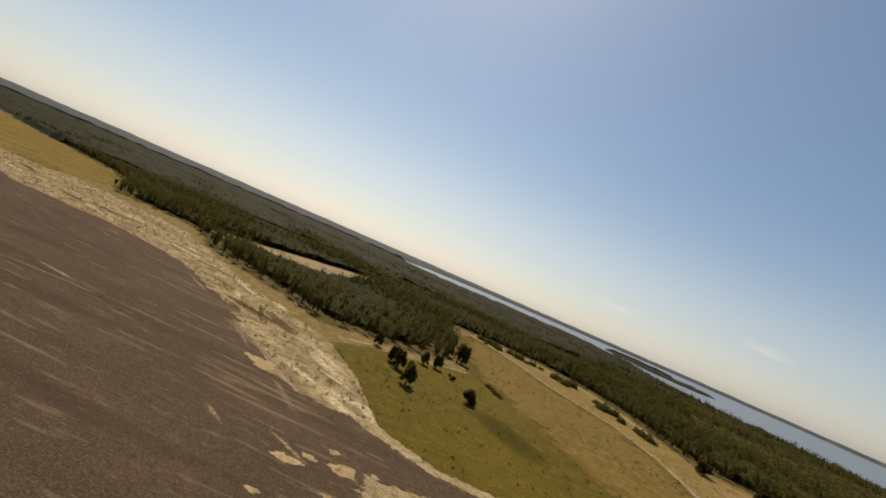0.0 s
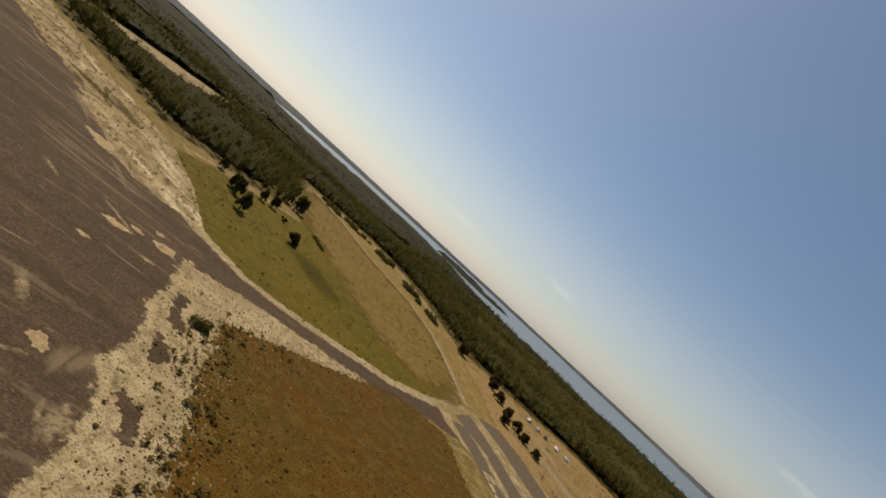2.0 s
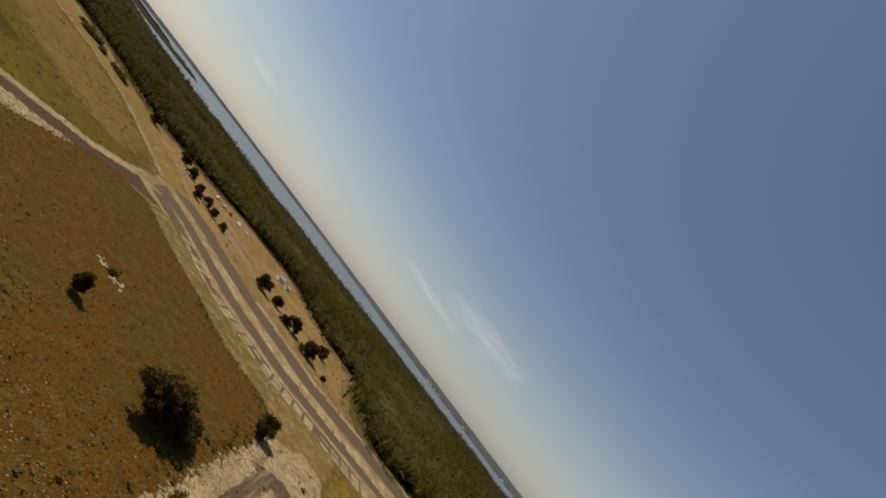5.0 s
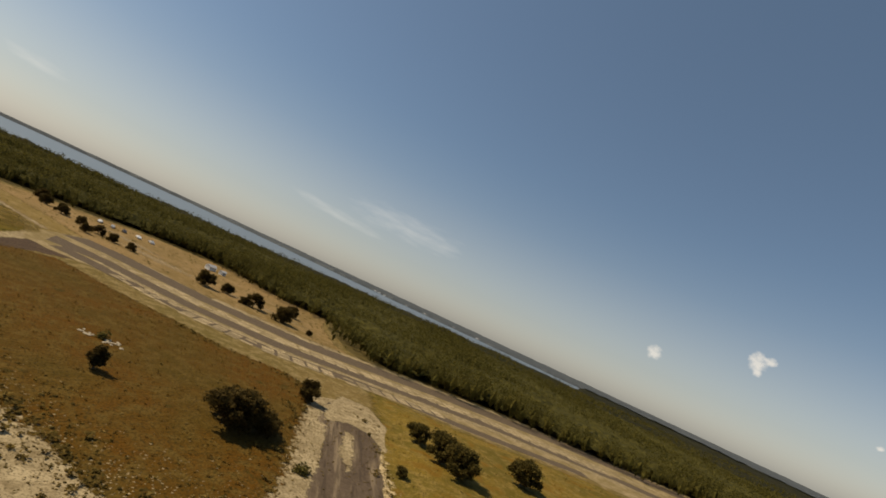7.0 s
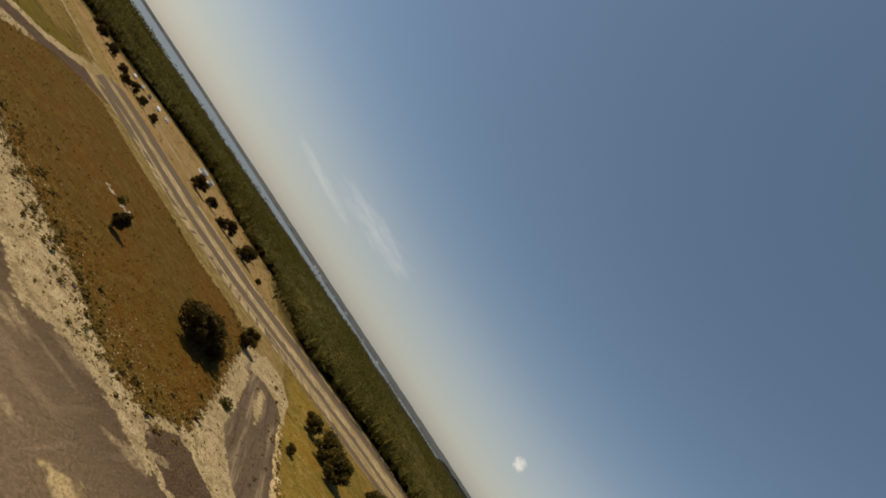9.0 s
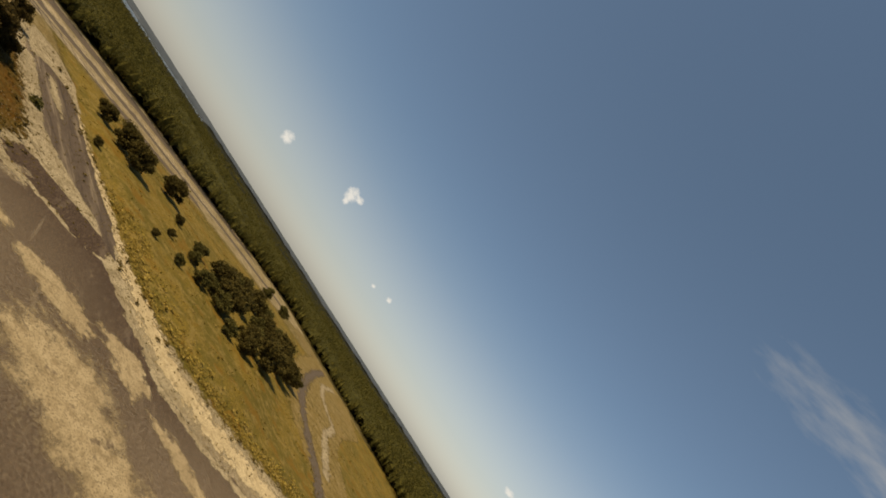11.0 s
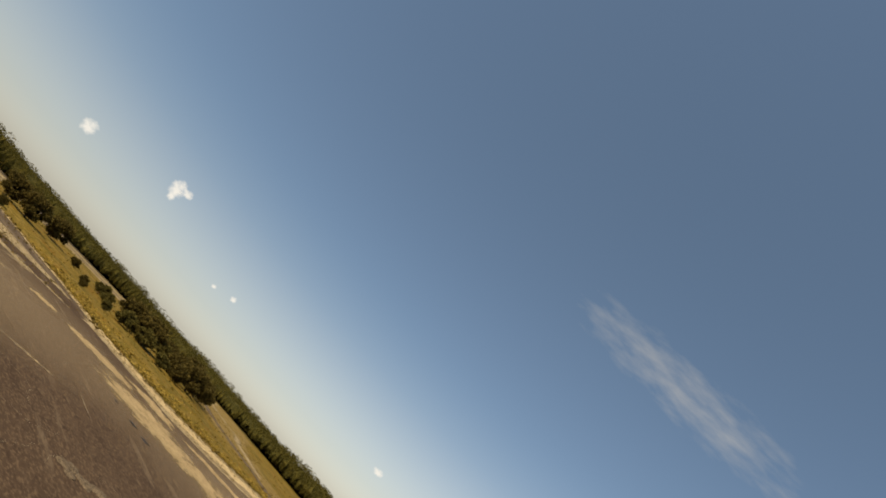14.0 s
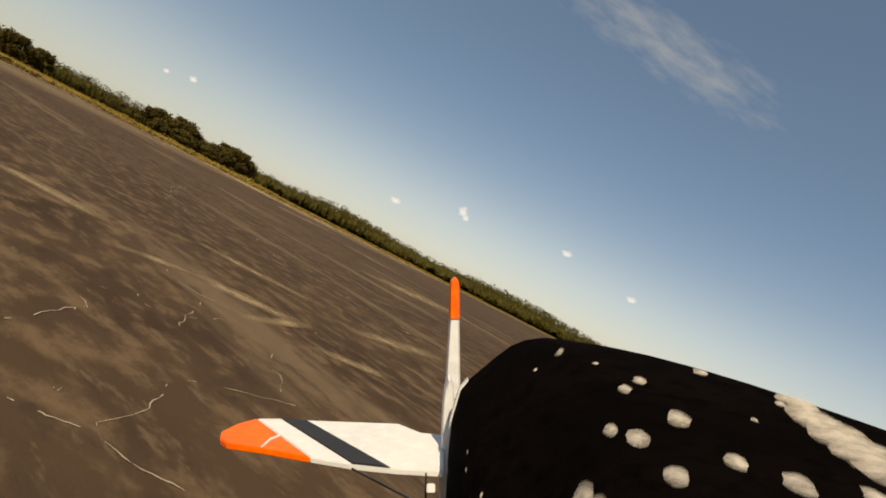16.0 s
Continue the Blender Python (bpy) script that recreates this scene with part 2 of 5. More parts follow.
def ragged(poly, step, wobble, seed=0.0, fringe=0.0):
    """The outline cut into short pieces and pushed about by noise of three sizes."""
    out = []
    for (ax, ay), (bx, by) in zip(poly, poly[1:] + poly[:1]):
        length = math.hypot(bx - ax, by - ay)
        count = max(1, min(int(length / step), 160))
        nx, ny = -(by - ay) / max(length, 1e-6), (bx - ax) / max(length, 1e-6)
        for i in range(count):
            s = i / count
            x, y = ax + (bx - ax) * s, ay + (by - ay) * s
            push = 0.0
            for size, part in ((9.0, 1.0), (3.0, 0.6), (1.0, 0.3)):
                push += part * noise.noise(Vector((x / (size * wobble + 0.3), y / (size * wobble + 0.3), seed + size)))
            fray = fringe * (noise.noise(Vector((x / 0.45, y / 0.45, seed))) + 1.4 * noise.noise(Vector((x / 1.3, y / 1.3, seed + 5)))) / (wobble * 1.6)
            ease = min(1.0, 0.15 + min(s, 1 - s) * length / (2.2 * wobble + 0.6))
            push = (push + fray) * ease
            out.append((x + nx * push * wobble * 1.6, y + ny * push * wobble * 1.6))
    return out


def patch(name, poly, z, mat, label, category, step=0.8, wobble=0.6, seed=0.0, kind="structure", fringe=0.0):
    """A flat piece of ground with a worn outline, lying at height z with a low rim."""
    outline = poly
    for _ in range(8):
        pts = ragged(outline, step, wobble, seed, fringe)
        area = abs(sum(a[0] * b[1] - b[0] * a[1] for a, b in zip(pts, pts[1:] + pts[:1]))) / 2
        tris = geometry.tessellate_polygon([[Vector((x, y, 0)) for x, y in pts]])
        cover = sum(abs((pts[b][0] - pts[a][0]) * (pts[c][1] - pts[a][1]) - (pts[c][0] - pts[a][0]) * (pts[b][1] - pts[a][1])) for a, b, c in tris) / 2
        if abs(cover - area) < 0.0005 * area:
            break
        wobble, fringe = wobble * 0.7, fringe * 0.7
    bm = bmesh.new()
    top = [bm.verts.new((x, y, z)) for x, y in pts]
    face = bm.faces.new(top)
    face.normal_update()
    if face.normal.z < 0:
        face.normal_flip()
    low = [bm.verts.new((x, y, -0.05)) for x, y in pts]
    for i in range(len(pts)):
        j = (i + 1) % len(pts)
        bm.faces.new((top[i], low[i], low[j], top[j]))
    bmesh.ops.triangulate(bm, faces=[face])
    me = bpy.data.meshes.new(name)
    bm.to_mesh(me)
    bm.free()
    me.materials.append(mat)
    return tagged(new(name, me), label, category, kind=kind)


def edge_gap(poly, x, y):
    """Distance of points from the outline."""
    best = np.full(x.shape, 1e9)
    for (ax, ay), (bx, by) in zip(poly, poly[1:] + poly[:1]):
        vx, vy = bx - ax, by - ay
        s = np.clip(((x - ax) * vx + (y - ay) * vy) / (vx * vx + vy * vy), 0, 1)
        best = np.minimum(best, np.hypot(x - ax - s * vx, y - ay - s * vy))
    return best


def feathered(mat, width, scale, blur=0.12, spread=2.6):
    """The same ground material, fraying out over width metres at the rim of its sheet into specks and tongues."""
    m = mat.copy()
    m.name = mat.name + "_frayed"
    n, l = m.node_tree.nodes, m.node_tree.links
    out = n["Material Output"]
    face = out.inputs["Surface"].links[0].from_socket
    rim, geo, fray, lift, cover, mixer, clear = (n.new("ShaderNode" + k) for k in ("Attribute", "NewGeometry", "TexNoise", "Math", "MapRange", "MixShader", "BsdfTransparent"))
    rim.attribute_name = "rim"
    fray.inputs["Scale"].default_value, fray.inputs["Detail"].default_value, fray.inputs["Roughness"].default_value = scale, 9, 0.7
    l.new(geo.outputs["Position"], fray.inputs["Vector"])
    lift.operation = "MULTIPLY_ADD"
    lift.inputs[1].default_value = spread * width
    l.new(fray.outputs["Fac"], lift.inputs[0])
    l.new(rim.outputs["Fac"], lift.inputs[2])
    cover.interpolation_type = "SMOOTHSTEP"
    cover.inputs["From Min"].default_value, cover.inputs["From Max"].default_value = width * (0.5 * spread - blur), width * (0.5 * spread + blur)
    l.new(lift.outputs[0], cover.inputs["Value"])
    l.new(cover.outputs[0], mixer.inputs["Fac"])
    l.new(clear.outputs[0], mixer.inputs[1])
    l.new(face, mixer.inputs[2])
    l.new(mixer.outputs[0], out.inputs["Surface"])
    return m


def frayed_sheet(name, depth, box, z, mat, label, category, step, reach, rise=None):
    """A level sheet over the part of box where depth(x, y), the distance inside its outline, is more than -reach."""
    gx, gy = np.meshgrid(np.arange(box[0], box[1] + step, step), np.arange(box[2], box[3] + step, step))
    d = depth(gx.ravel(), gy.ravel())
    rows, cols = gx.shape
    i, j = np.meshgrid(np.arange(rows - 1), np.arange(cols - 1), indexing="ij")
    quads = np.stack([i * cols + j, i * cols + j + 1, (i + 1) * cols + j + 1, (i + 1) * cols + j], -1).reshape(-1, 4)
    quads = quads[(d[quads] > -reach).any(1)]
    used, place = np.unique(quads, return_inverse=True)
    verts = np.stack([gx.ravel()[used], gy.ravel()[used], np.full(len(used), z)], -1)
    if rise:
        verts[:, 2] += rise(verts[:, 0], verts[:, 1])
    me = mesh_from(name, verts.tolist(), place.reshape(-1, 4).tolist(), mat)
    me.attributes.new("rim", "FLOAT", "POINT").data.foreach_set("value", d[used].astype(np.float32))
    return tagged(new(name, me), label, category, kind="structure")


def frayed_patch(name, poly, z, mat, label, category, width=2.0, scale=0.5, step=0.8, blur=0.12, spread=2.6, rise=None):
    """A piece of ground whose rim thins out into its surroundings."""
    reach = 0.7 * width * spread / 2.6
    xs, ys = [p[0] for p in poly], [p[1] for p in poly]
    frayed_sheet(name, lambda x, y: np.where(inside(poly, x, y), 1, -1) * edge_gap(poly, x, y), (min(xs) - reach, max(xs) + reach, min(ys) - reach, max(ys) + reach), z,
                 feathered(mat, width, scale, blur, spread), label, category, step, reach, rise)


def frayed_band(name, line, half, z, mat, label, category, scale=0.5, step=0.6):
    """A band of loose cover along a line, thinning out to both sides."""
    xs, ys = [p[0] for p in line], [p[1] for p in line]
    reach = 2.2 * half
    frayed_sheet(name, lambda x, y: half - edge_gap(line + line[::-1][1:-1], x, y), (min(xs) - reach, max(xs) + reach, min(ys) - reach, max(ys) + reach), z,
                 feathered(mat, 2 * half, scale, 0.16), label, category, step, reach * 0.6)


# ---- the ground and its surfaces ----
bm = bmesh.new()
R = 4600.0
ring = [0, 60, 150, 300, 600, 1200, 2400, R]
rows_of = []
for r in ring:
    rows_of.append([bm.verts.new((r * math.cos(a), r * math.sin(a), 0)) for a in np.linspace(0, 2 * math.pi, 48, endpoint=False)] if r else [bm.verts.new((0, 0, 0))])
for a, b in zip(rows_of, rows_of[1:]):
    for i in range(48):
        j = (i + 1) % 48
        bm.faces.new((a[0], b[i], b[j]) if len(a) == 1 else (a[i], b[i], b[j], a[j]))
me = bpy.data.meshes.new("ground")
bm.to_mesh(me)
bm.free()
me.materials.append(M_SCRUB)
ground = tagged(new("ground", me), "dry scrubby sandy ground of an old airfield", "ground", kind="structure")

FOREST = [(-1500, 350), (-700, 330), (-420, 286), (-357, 260), (-322, 226), (-302, 218), (-264, 232), (-240, 230), (-205, 206), (-174, 200), (-135, 192), (-112, 182), (-100, 200), (-88, 214), (-80, 238), (-96, 285), (-120, 330), (-136, 378), (-104, 394), (-76, 398), (-50, 390), (-28, 370), (-8, 345), (8, 316), (18, 296), (30, 290),
          (46, 292), (109, 294), (140, 282), (139, 245), (143, 212), (166, 190), (150, 172), (131, 136), (128, 119), (139, 110), (162, 101), (192, 83), (204, 66), (228, 42), (268, 14), (296, -16), (240, -90), (160, -150), (92, -260), (78, -400), (74, -560), (80, -1000),
          (2500, -1600), (3200, 600), (3000, 2800), (0, 3300), (-2600, 2600)]


def polar(*rows):
    """Points by compass turn from north (west positive) and distance."""
    return [(20 - r * math.sin(radians(a)), 60 + r * math.cos(radians(a))) for a, r in rows]


LAKE = polar((30, 1700), (24, 1560), (17, 1640), (10, 1620), (4, 1400), (1, 1050), (-2, 920), (-10, 860), (-20, 830), (-30, 860), (-40, 890), (-48, 980), (-56, 1080), (-63, 1180), (-72, 1300),
             (-72, 2000), (-60, 2080), (-50, 2150), (-42, 2350), (-34, 2900), (-25, 3700), (-12, 3900), (0, 3700), (10, 3400), (20, 3000), (27, 2400), (31, 1850))
ISLAND = polar((1.5, 1560), (-1, 1500), (-3, 1540), (-4.6, 1640), (-5, 1740), (-3, 1880), (0, 1980), (5, 2050), (5, 1800))
POND = [(-715, 872), (-650, 868), (-580, 890), (-545, 925), (-640, 925), (-720, 900)]
CLEARING = [(-262, 250), (-240, 250), (-214, 258), (-196, 276), (-202, 312), (-212, 356), (-222, 402), (-232, 442), (-246, 438), (-254, 400), (-256, 360), (-258, 326), (-260, 298), (-266, 274)]
WEST_FIELD = [(-320, 224), (-313, 205), (-310, 184), (-330, 172), (-600, 150), (-1200, 130), (-1200, 335), (-700, 328), (-420, 284), (-357, 258)]

patch("forest_floor", FOREST, 0.01, M_FLOOR, "dark needle-strewn floor under the pine woods", "forest floor", step=12, wobble=3)
patch("clearing", CLEARING, 0.034, M_SANDTRACK, "pale sandy clearing between the pines", "clearing", step=3, wobble=1.5)
patch("west_field", WEST_FIELD, 0.03, M_VERGE, "yellow grass field before the woods", "field", step=6, wobble=2)
for poly in (LAKE, POND):
    patch("lake", poly, 0.35, M_LAKE, "calm pale lake beyond the pine woods", "lake", step=14, wobble=5)

APRON = [(-900, 60), (-420, 128), (-300, 142), (-236, 140), (-200, 156), (-157, 158), (-118, 144), (-87, 127), (-70, 119), (-53, 122), (-33, 120), (-21, 125), (-9, 132), (8, 143), (20, 157),
         (26, 168), (40, 168), (34, 152), (19, 143), (8, 132), (-6, 125), (-21, 117), (-32, 109), (-38, 105), (-31, 92), (-29, 83), (-25, 80), (-21, 72), (-21, 66), (-15, 61), (-12, 55), (-9, 46), (-7, 37), (-6, 31),
         (-1, 30), (4, 25), (6.2, 21), (8.6, 16.5), (11.2, 12), (13.5, 8), (17, 5), (12.5, -4), (11, -9), (7.5, -14), (8, -24), (14, -44), (18, -120), (12, -320), (-60, -520), (-900, -520)]
SAND_NORTH = [(-900, 90), (-384, 190), (-301, 199), (-232, 213), (-143, 178), (-95, 166), (-68, 146), (-49, 123), (-53, 118), (-72, 114), (-120, 138), (-160, 152), (-200, 150), (-238, 132), (-420, 118), (-900, 50)]
SAND_EAST = [(-42, 110), (-21, 119), (-6, 127), (8, 135), (16, 143), (10, 140), (-4, 113), (-16, 101), (-18, 98), (-11, 82), (-5, 72), (0, 60), (5, 48), (8, 40), (11, 32), (13, 30), (20, 32),
             (32, 43), (44, 56), (60, 72), (80, 71), (70, 50), (41, 18), (30, 3), (25, -10), (29, -20), (34, -34), (33, -52), (28, -120), (22, -320), (6, -320), (10, -120), (6, -50), (2, -20), (3, -10), (8, 2), (9, 10), (-4, 24),
             (-14, 34), (-16, 46), (-20, 55), (-28, 62), (-30, 72), (-36, 82), (-40, 96)]
BROWN = [(-22, 96), (-15, 80), (-9, 70), (-4, 58), (1, 46), (3.5, 37), (5.5, 29), (10, 24.5), (19, 26), (31, 37), (45, 53), (61, 70), (66, 77), (63, 86), (52, 94), (44, 110), (35, 124), (26, 143), (18, 142), (9, 137), (-7, 116), (-17, 103)]
GREEN = [(-94, 166), (-70, 147), (-50, 126), (-33, 122), (-20, 127), (-9, 134), (8, 145), (18, 158), (24, 176), (28, 202), (17, 235), (8, 255), (-10, 284), (-47, 306), (-84, 342), (-118, 362), (-114, 330), (-92, 285), (-70, 232), (-76, 208), (-90, 188)]
OLIVE = [(-92, 280), (-62, 232), (-50, 222), (-34, 204), (-15, 182), (2, 172), (16, 167), (24, 180), (28, 202), (17, 235), (8, 255), (-10, 283), (-47, 305), (-84, 341), (-112, 357), (-104, 316)]
TAN = [(30, 180), (46, 200), (40, 226), (30, 256), (24, 284), (20, 296), (8, 314), (-8, 344), (-28, 370), (-50, 390), (-76, 396), (-104, 392), (-132, 376), (-118, 362), (-84, 346), (-48, 310), (-10, 287), (6, 257), (15, 236), (27, 202)]
TAN_EAST = [(36, 196), (60, 184), (84, 150), (112, 126), (122, 121), (126, 138), (146, 172), (172, 200), (166, 238), (144, 274), (109, 288), (46, 286), (13, 270), (14, 250)]
VERGE = [(66, 51), (76, 60), (95, 84), (118, 62), (160, 34), (205, -12), (230, -70), (215, -150), (120, -320), (26, -320), (33, -120), (33, -52), (24, -30), (21, -17), (22, -8), (25.5, 2.5), (39, 18)]


def bank(x, y):
    """Height of the low grass bank of the verge."""
    x, y = np.atleast_1d(x).astype(float), np.atleast_1d(y).astype(float)
    k = np.clip(np.where(inside(VERGE, x, y), edge_gap(VERGE, x, y) - 1.5, 0) / 9, 0, 1) * np.clip((y + 36) / 12, 0, 1)
    return 0.85 * k * k * (3 - 2 * k)


TAXI_STRIP = [(20, 160), (30, 184), (48, 200), (66, 178), (84, 146), (110, 124), (160, 106), (200, 84), (260, 44), (300, -6), (276, -40), (214, -14), (166, 36), (122, 64), (96, 86), (70, 98), (52, 118), (36, 146)]
patch("sand_strip_north", SAND_NORTH, 0.02, M_MOTTLED, "pale bare sand along the broken asphalt edge", "sand", wobble=1.6, step=1.5, seed=3)
patch("sand_strip_east", SAND_EAST, 0.025, M_SAND, "pale bare sand dotted with tufts beside the asphalt", "sand", wobble=0.7, step=0.4, seed=5, fringe=0.7)
frayed_patch("green_field", GREEN, 0.045, M_GREEN, "green and yellow rough grass field", "field", width=1.6, scale=0.4, step=1.2)
frayed_patch("olive_field", OLIVE, 0.049, M_OLIVE, "dry olive and tan grass in the far half of the field", "field", width=15.0, scale=0.09, step=2.0, blur=0.5)
frayed_patch("tan_field", TAN, 0.053, M_TAN, "dry tan grass along a sandy track", "field", width=5.0, scale=0.2, step=1.5, blur=0.25)
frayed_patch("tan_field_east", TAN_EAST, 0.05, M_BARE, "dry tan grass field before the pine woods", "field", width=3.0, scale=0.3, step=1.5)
frayed_patch("verge", VERGE, 0.055, M_VERGE, "yellow rough grass strip with scattered trees", "verge", width=5.0, scale=0.6, step=1.0, rise=bank)
patch("taxi_strip", TAXI_STRIP, 0.06, M_TAXI, "sandy old taxiway with worn edges", "taxiway", wobble=1.2, seed=11)
frayed_patch("brown_field", BROWN, 0.07, M_BROWN, "brown dry grass field with low weeds", "field", width=4.2, scale=0.75, step=0.8, blur=0.10)
patch("apron", APRON, 0.04, M_ASPHALT, "worn grey-brown asphalt apron with sandy patches", "apron", wobble=1.5, step=0.3, seed=13, fringe=0.45)
MOUTH = [(66, 69), (78, 66), (70, 54), (62, 46), (54, 39), (49, 33), (42, 25), (34, 15), (28, 9), (22, 5), (23, 9), (26, 13), (26, 19), (28, 26), (30.5, 32), (41, 43), (52, 56)]
patch("side_taxiway", MOUTH, 0.05, M_RUTTED, "worn asphalt side taxiway with ruts", "taxiway", wobble=0.5, seed=14)
for lane, seed in (([(28, 168), (40, 160), (56, 130), (76, 108), (104, 94), (150, 70), (196, 34), (250, -20), (254, -12), (200, 42), (154, 78), (108, 102), (82, 116), (62, 136), (46, 166), (34, 182)], 15),
                   ([(37, 189), (48, 178), (68, 146), (96, 118), (147, 95), (197, 67), (259, 13), (266, 24), (204, 80), (154, 107), (104, 129), (78, 154), (58, 188), (48, 198)], 16)):
    patch("taxi_lane", lane, 0.075, M_DUST, "narrow worn asphalt lane on the taxiway", "taxiway", wobble=0.4, seed=seed)

EDGE_LANE = [(27, 160), (36, 147), (52, 119), (70, 99), (96, 87), (122, 65), (166, 37), (170, 42), (127, 70), (100, 92), (75, 104), (58, 123), (43, 150), (33, 166)]
patch("taxi_lane", EDGE_LANE, 0.0765, M_DUST, "faded dusty asphalt lane along the brown field", "taxiway", wobble=0.4, seed=18)
for i, poly in enumerate(([(56, 58), (62, 66), (76, 75), (81, 70), (76, 58), (67, 48), (62, 45), (65, 53), (63, 58)], [(53, 58), (40, 46), (29, 35), (21, 28), (19.5, 20), (22, 13), (24.5, 11), (26.5, 18), (28.5, 26), (31, 31.5), (42, 42), (54, 55)], [(58, 53.5), (59, 52), (50, 42), (44, 37), (49, 45)])):
    frayed_patch("mouth_sand", poly, 0.056 + 0.004 * i, M_SAND, "pale blown sand along the side taxiway", "sand", width=1.5, scale=0.6, step=0.5)

SOUTH_CLEARING = [(44, -60), (60, -48), (84, -38), (120, -33), (180, -38), (250, -50), (250, -88), (190, -90), (140, -70), (110, -64), (70, -68)]
frayed_patch("south_clearing", SOUTH_CLEARING, 0.059, M_TAN, "dry tan grass either side of a sandy side road", "field", width=4.0, scale=0.3, step=1.2)
frayed_band("side_road", [(34, -53), (59, -52), (80, -47.5), (100, -43.5), (124, -42.5), (160, -46), (195, -51), (240, -60)], 2.0, 0.066, M_DUST, "dusty asphalt side road through the clearing", "road", scale=0.3, step=0.8)
frayed_band("roadside_sand", [(70, -56), (110, -57), (134, -64), (164, -57), (192, -58), (230, -70)], 1.6, 0.0665, M_SAND, "pale sand beside the side road", "sand", scale=0.3, step=0.8)
ROADSIDE = [(-53, 121.5), (-33, 119.5), (-21, 124.5), (-9, 131.5), (8, 142.5), (20, 156.5), (26, 167.5), (23.5, 171), (17, 160), (6, 146.4), (-11, 135), (-22, 128), (-33, 123), (-53, 126)]
patch("roadside_sand", ROADSIDE, 0.051, M_SAND, "pale sand fringe along the narrow asphalt road", "sand", step=0.4, wobble=0.4, seed=25, fringe=0.6)


SPILL = [(-38, 105), (-31, 92), (-28, 83), (-25, 80), (-21, 72), (-20, 66), (-15, 61), (-12, 55), (-9, 46), (-7, 37), (-6, 31), (-1, 30), (4, 25), (6.2, 21), (8.6, 16.5)]
M_CLEAN = material("clean_sand_strip", [(0.56, 0.435, 0.245), (0.46, 0.352, 0.190), (0.36, 0.268, 0.138), (0.23, 0.168, 0.082)], 0.15, bump=0.06, bump_scale=3, fine=0.7)
frayed_band("verge_sand", [(64, 46), (54, 34.5), (41, 19.5), (29, 6), (20, -5), (15.5, -12), (15, -22), (20, -38), (26, -56), (25, -110)], 3.2, 0.0486, M_CLEAN, "clean pale sand between the asphalt and the grass verge", "sand", scale=0.5, step=0.6)
frayed_band("sand_spill", SPILL, 1.0, 0.0537, M_SAND, "thin pale sand spilling over the asphalt's edge", "sand", scale=0.7, step=0.5)
frayed_band("sand_spill", [(12.5, -4), (11, -9), (7.5, -14), (8, -24), (14, -44)], 0.8, 0.0537, M_SAND, "thin pale sand spilling over the asphalt's edge", "sand", scale=0.7, step=0.5)
for line, half in (([(40, 158), (54, 127), (74, 106), (102, 93), (148, 68), (194, 32), (245, -22)], 1.3), ([(46, 172), (64, 140), (88, 116), (126, 98), (174, 72), (228, 28)], 1.5), ([(80, 155), (105, 131), (156, 109), (206, 83), (262, 40)], 2.4)):
    frayed_band("lane_sand", line, half, 0.079, M_SAND, "pale sand lying between the taxiway lanes", "sand", scale=0.35, step=1.0)

# ---- plants ----
rng = np.random.default_rng(11)


def shards(centres, sizes, flat=1.0, gen=rng):
    """One small leaf spray, a nearly even triangle turned at random, for each centre."""
    count = len(centres)
    u = gen.normal(size=(count, 3))
    u /= np.linalg.norm(u, axis=1, keepdims=True)
    v = np.cross(u, gen.normal(size=(count, 3)))
    v /= np.linalg.norm(v, axis=1, keepdims=True)
    turn = np.array([0.0, 2.1, 4.2]) + gen.uniform(-0.45, 0.45, (count, 3))
    off = u[:, None, :] * np.cos(turn)[..., None] + v[:, None, :] * np.sin(turn)[..., None]
    off[:, :, 2] *= flat
    return (np.asarray(centres)[:, None, :] + off * np.asarray(sizes)[:, None, None]).reshape(-1, 3)


def tri_mesh(name, verts, mat):
    count = len(verts) // 3
    me = bpy.data.meshes.new(name)
    me.vertices.add(count * 3)
    me.vertices.foreach_set("co", np.asarray(verts, np.float32).ravel())
    me.loops.add(count * 3)
    me.loops.foreach_set("vertex_index", np.arange(count * 3, dtype=np.int32))
    me.polygons.add(count)
    me.polygons.foreach_set("loop_start", np.arange(0, count * 3, 3, dtype=np.int32))
    me.polygons.foreach_set("loop_total", np.full(count, 3, np.int32))
    me.materials.append(mat)
    me.update()
    me.validate()
    return me


def limb(bm, a, b, ra, rb, sides=7):
    """A tapered round limb from a to b."""
    a, b = Vector(a), Vector(b)
    turn = (b - a).to_track_quat("Z", "Y").to_matrix()
    rings = []
    for end, r in ((a, ra), (b, rb)):
        rings.append([bm.verts.new(end + turn @ Vector((r * math.cos(2 * math.pi * i / sides), r * math.sin(2 * math.pi * i / sides), 0))) for i in range(sides)])
    for i in range(sides):
        j = (i + 1) % sides
        bm.faces.new((rings[0][i], rings[0][j], rings[1][j], rings[1][i]))
    bm.faces.new(rings[1])


def link(name, bm, mat, parent, label="", smooth=False):
    me = bpy.data.meshes.new(name)
    bm.to_mesh(me)
    bm.free()
    me.materials.append(mat)
    if smooth:
        for p in me.polygons:
            p.use_smooth = True
    ob = new(name, me)
    ob.parent = parent
    return tagged(ob, label)


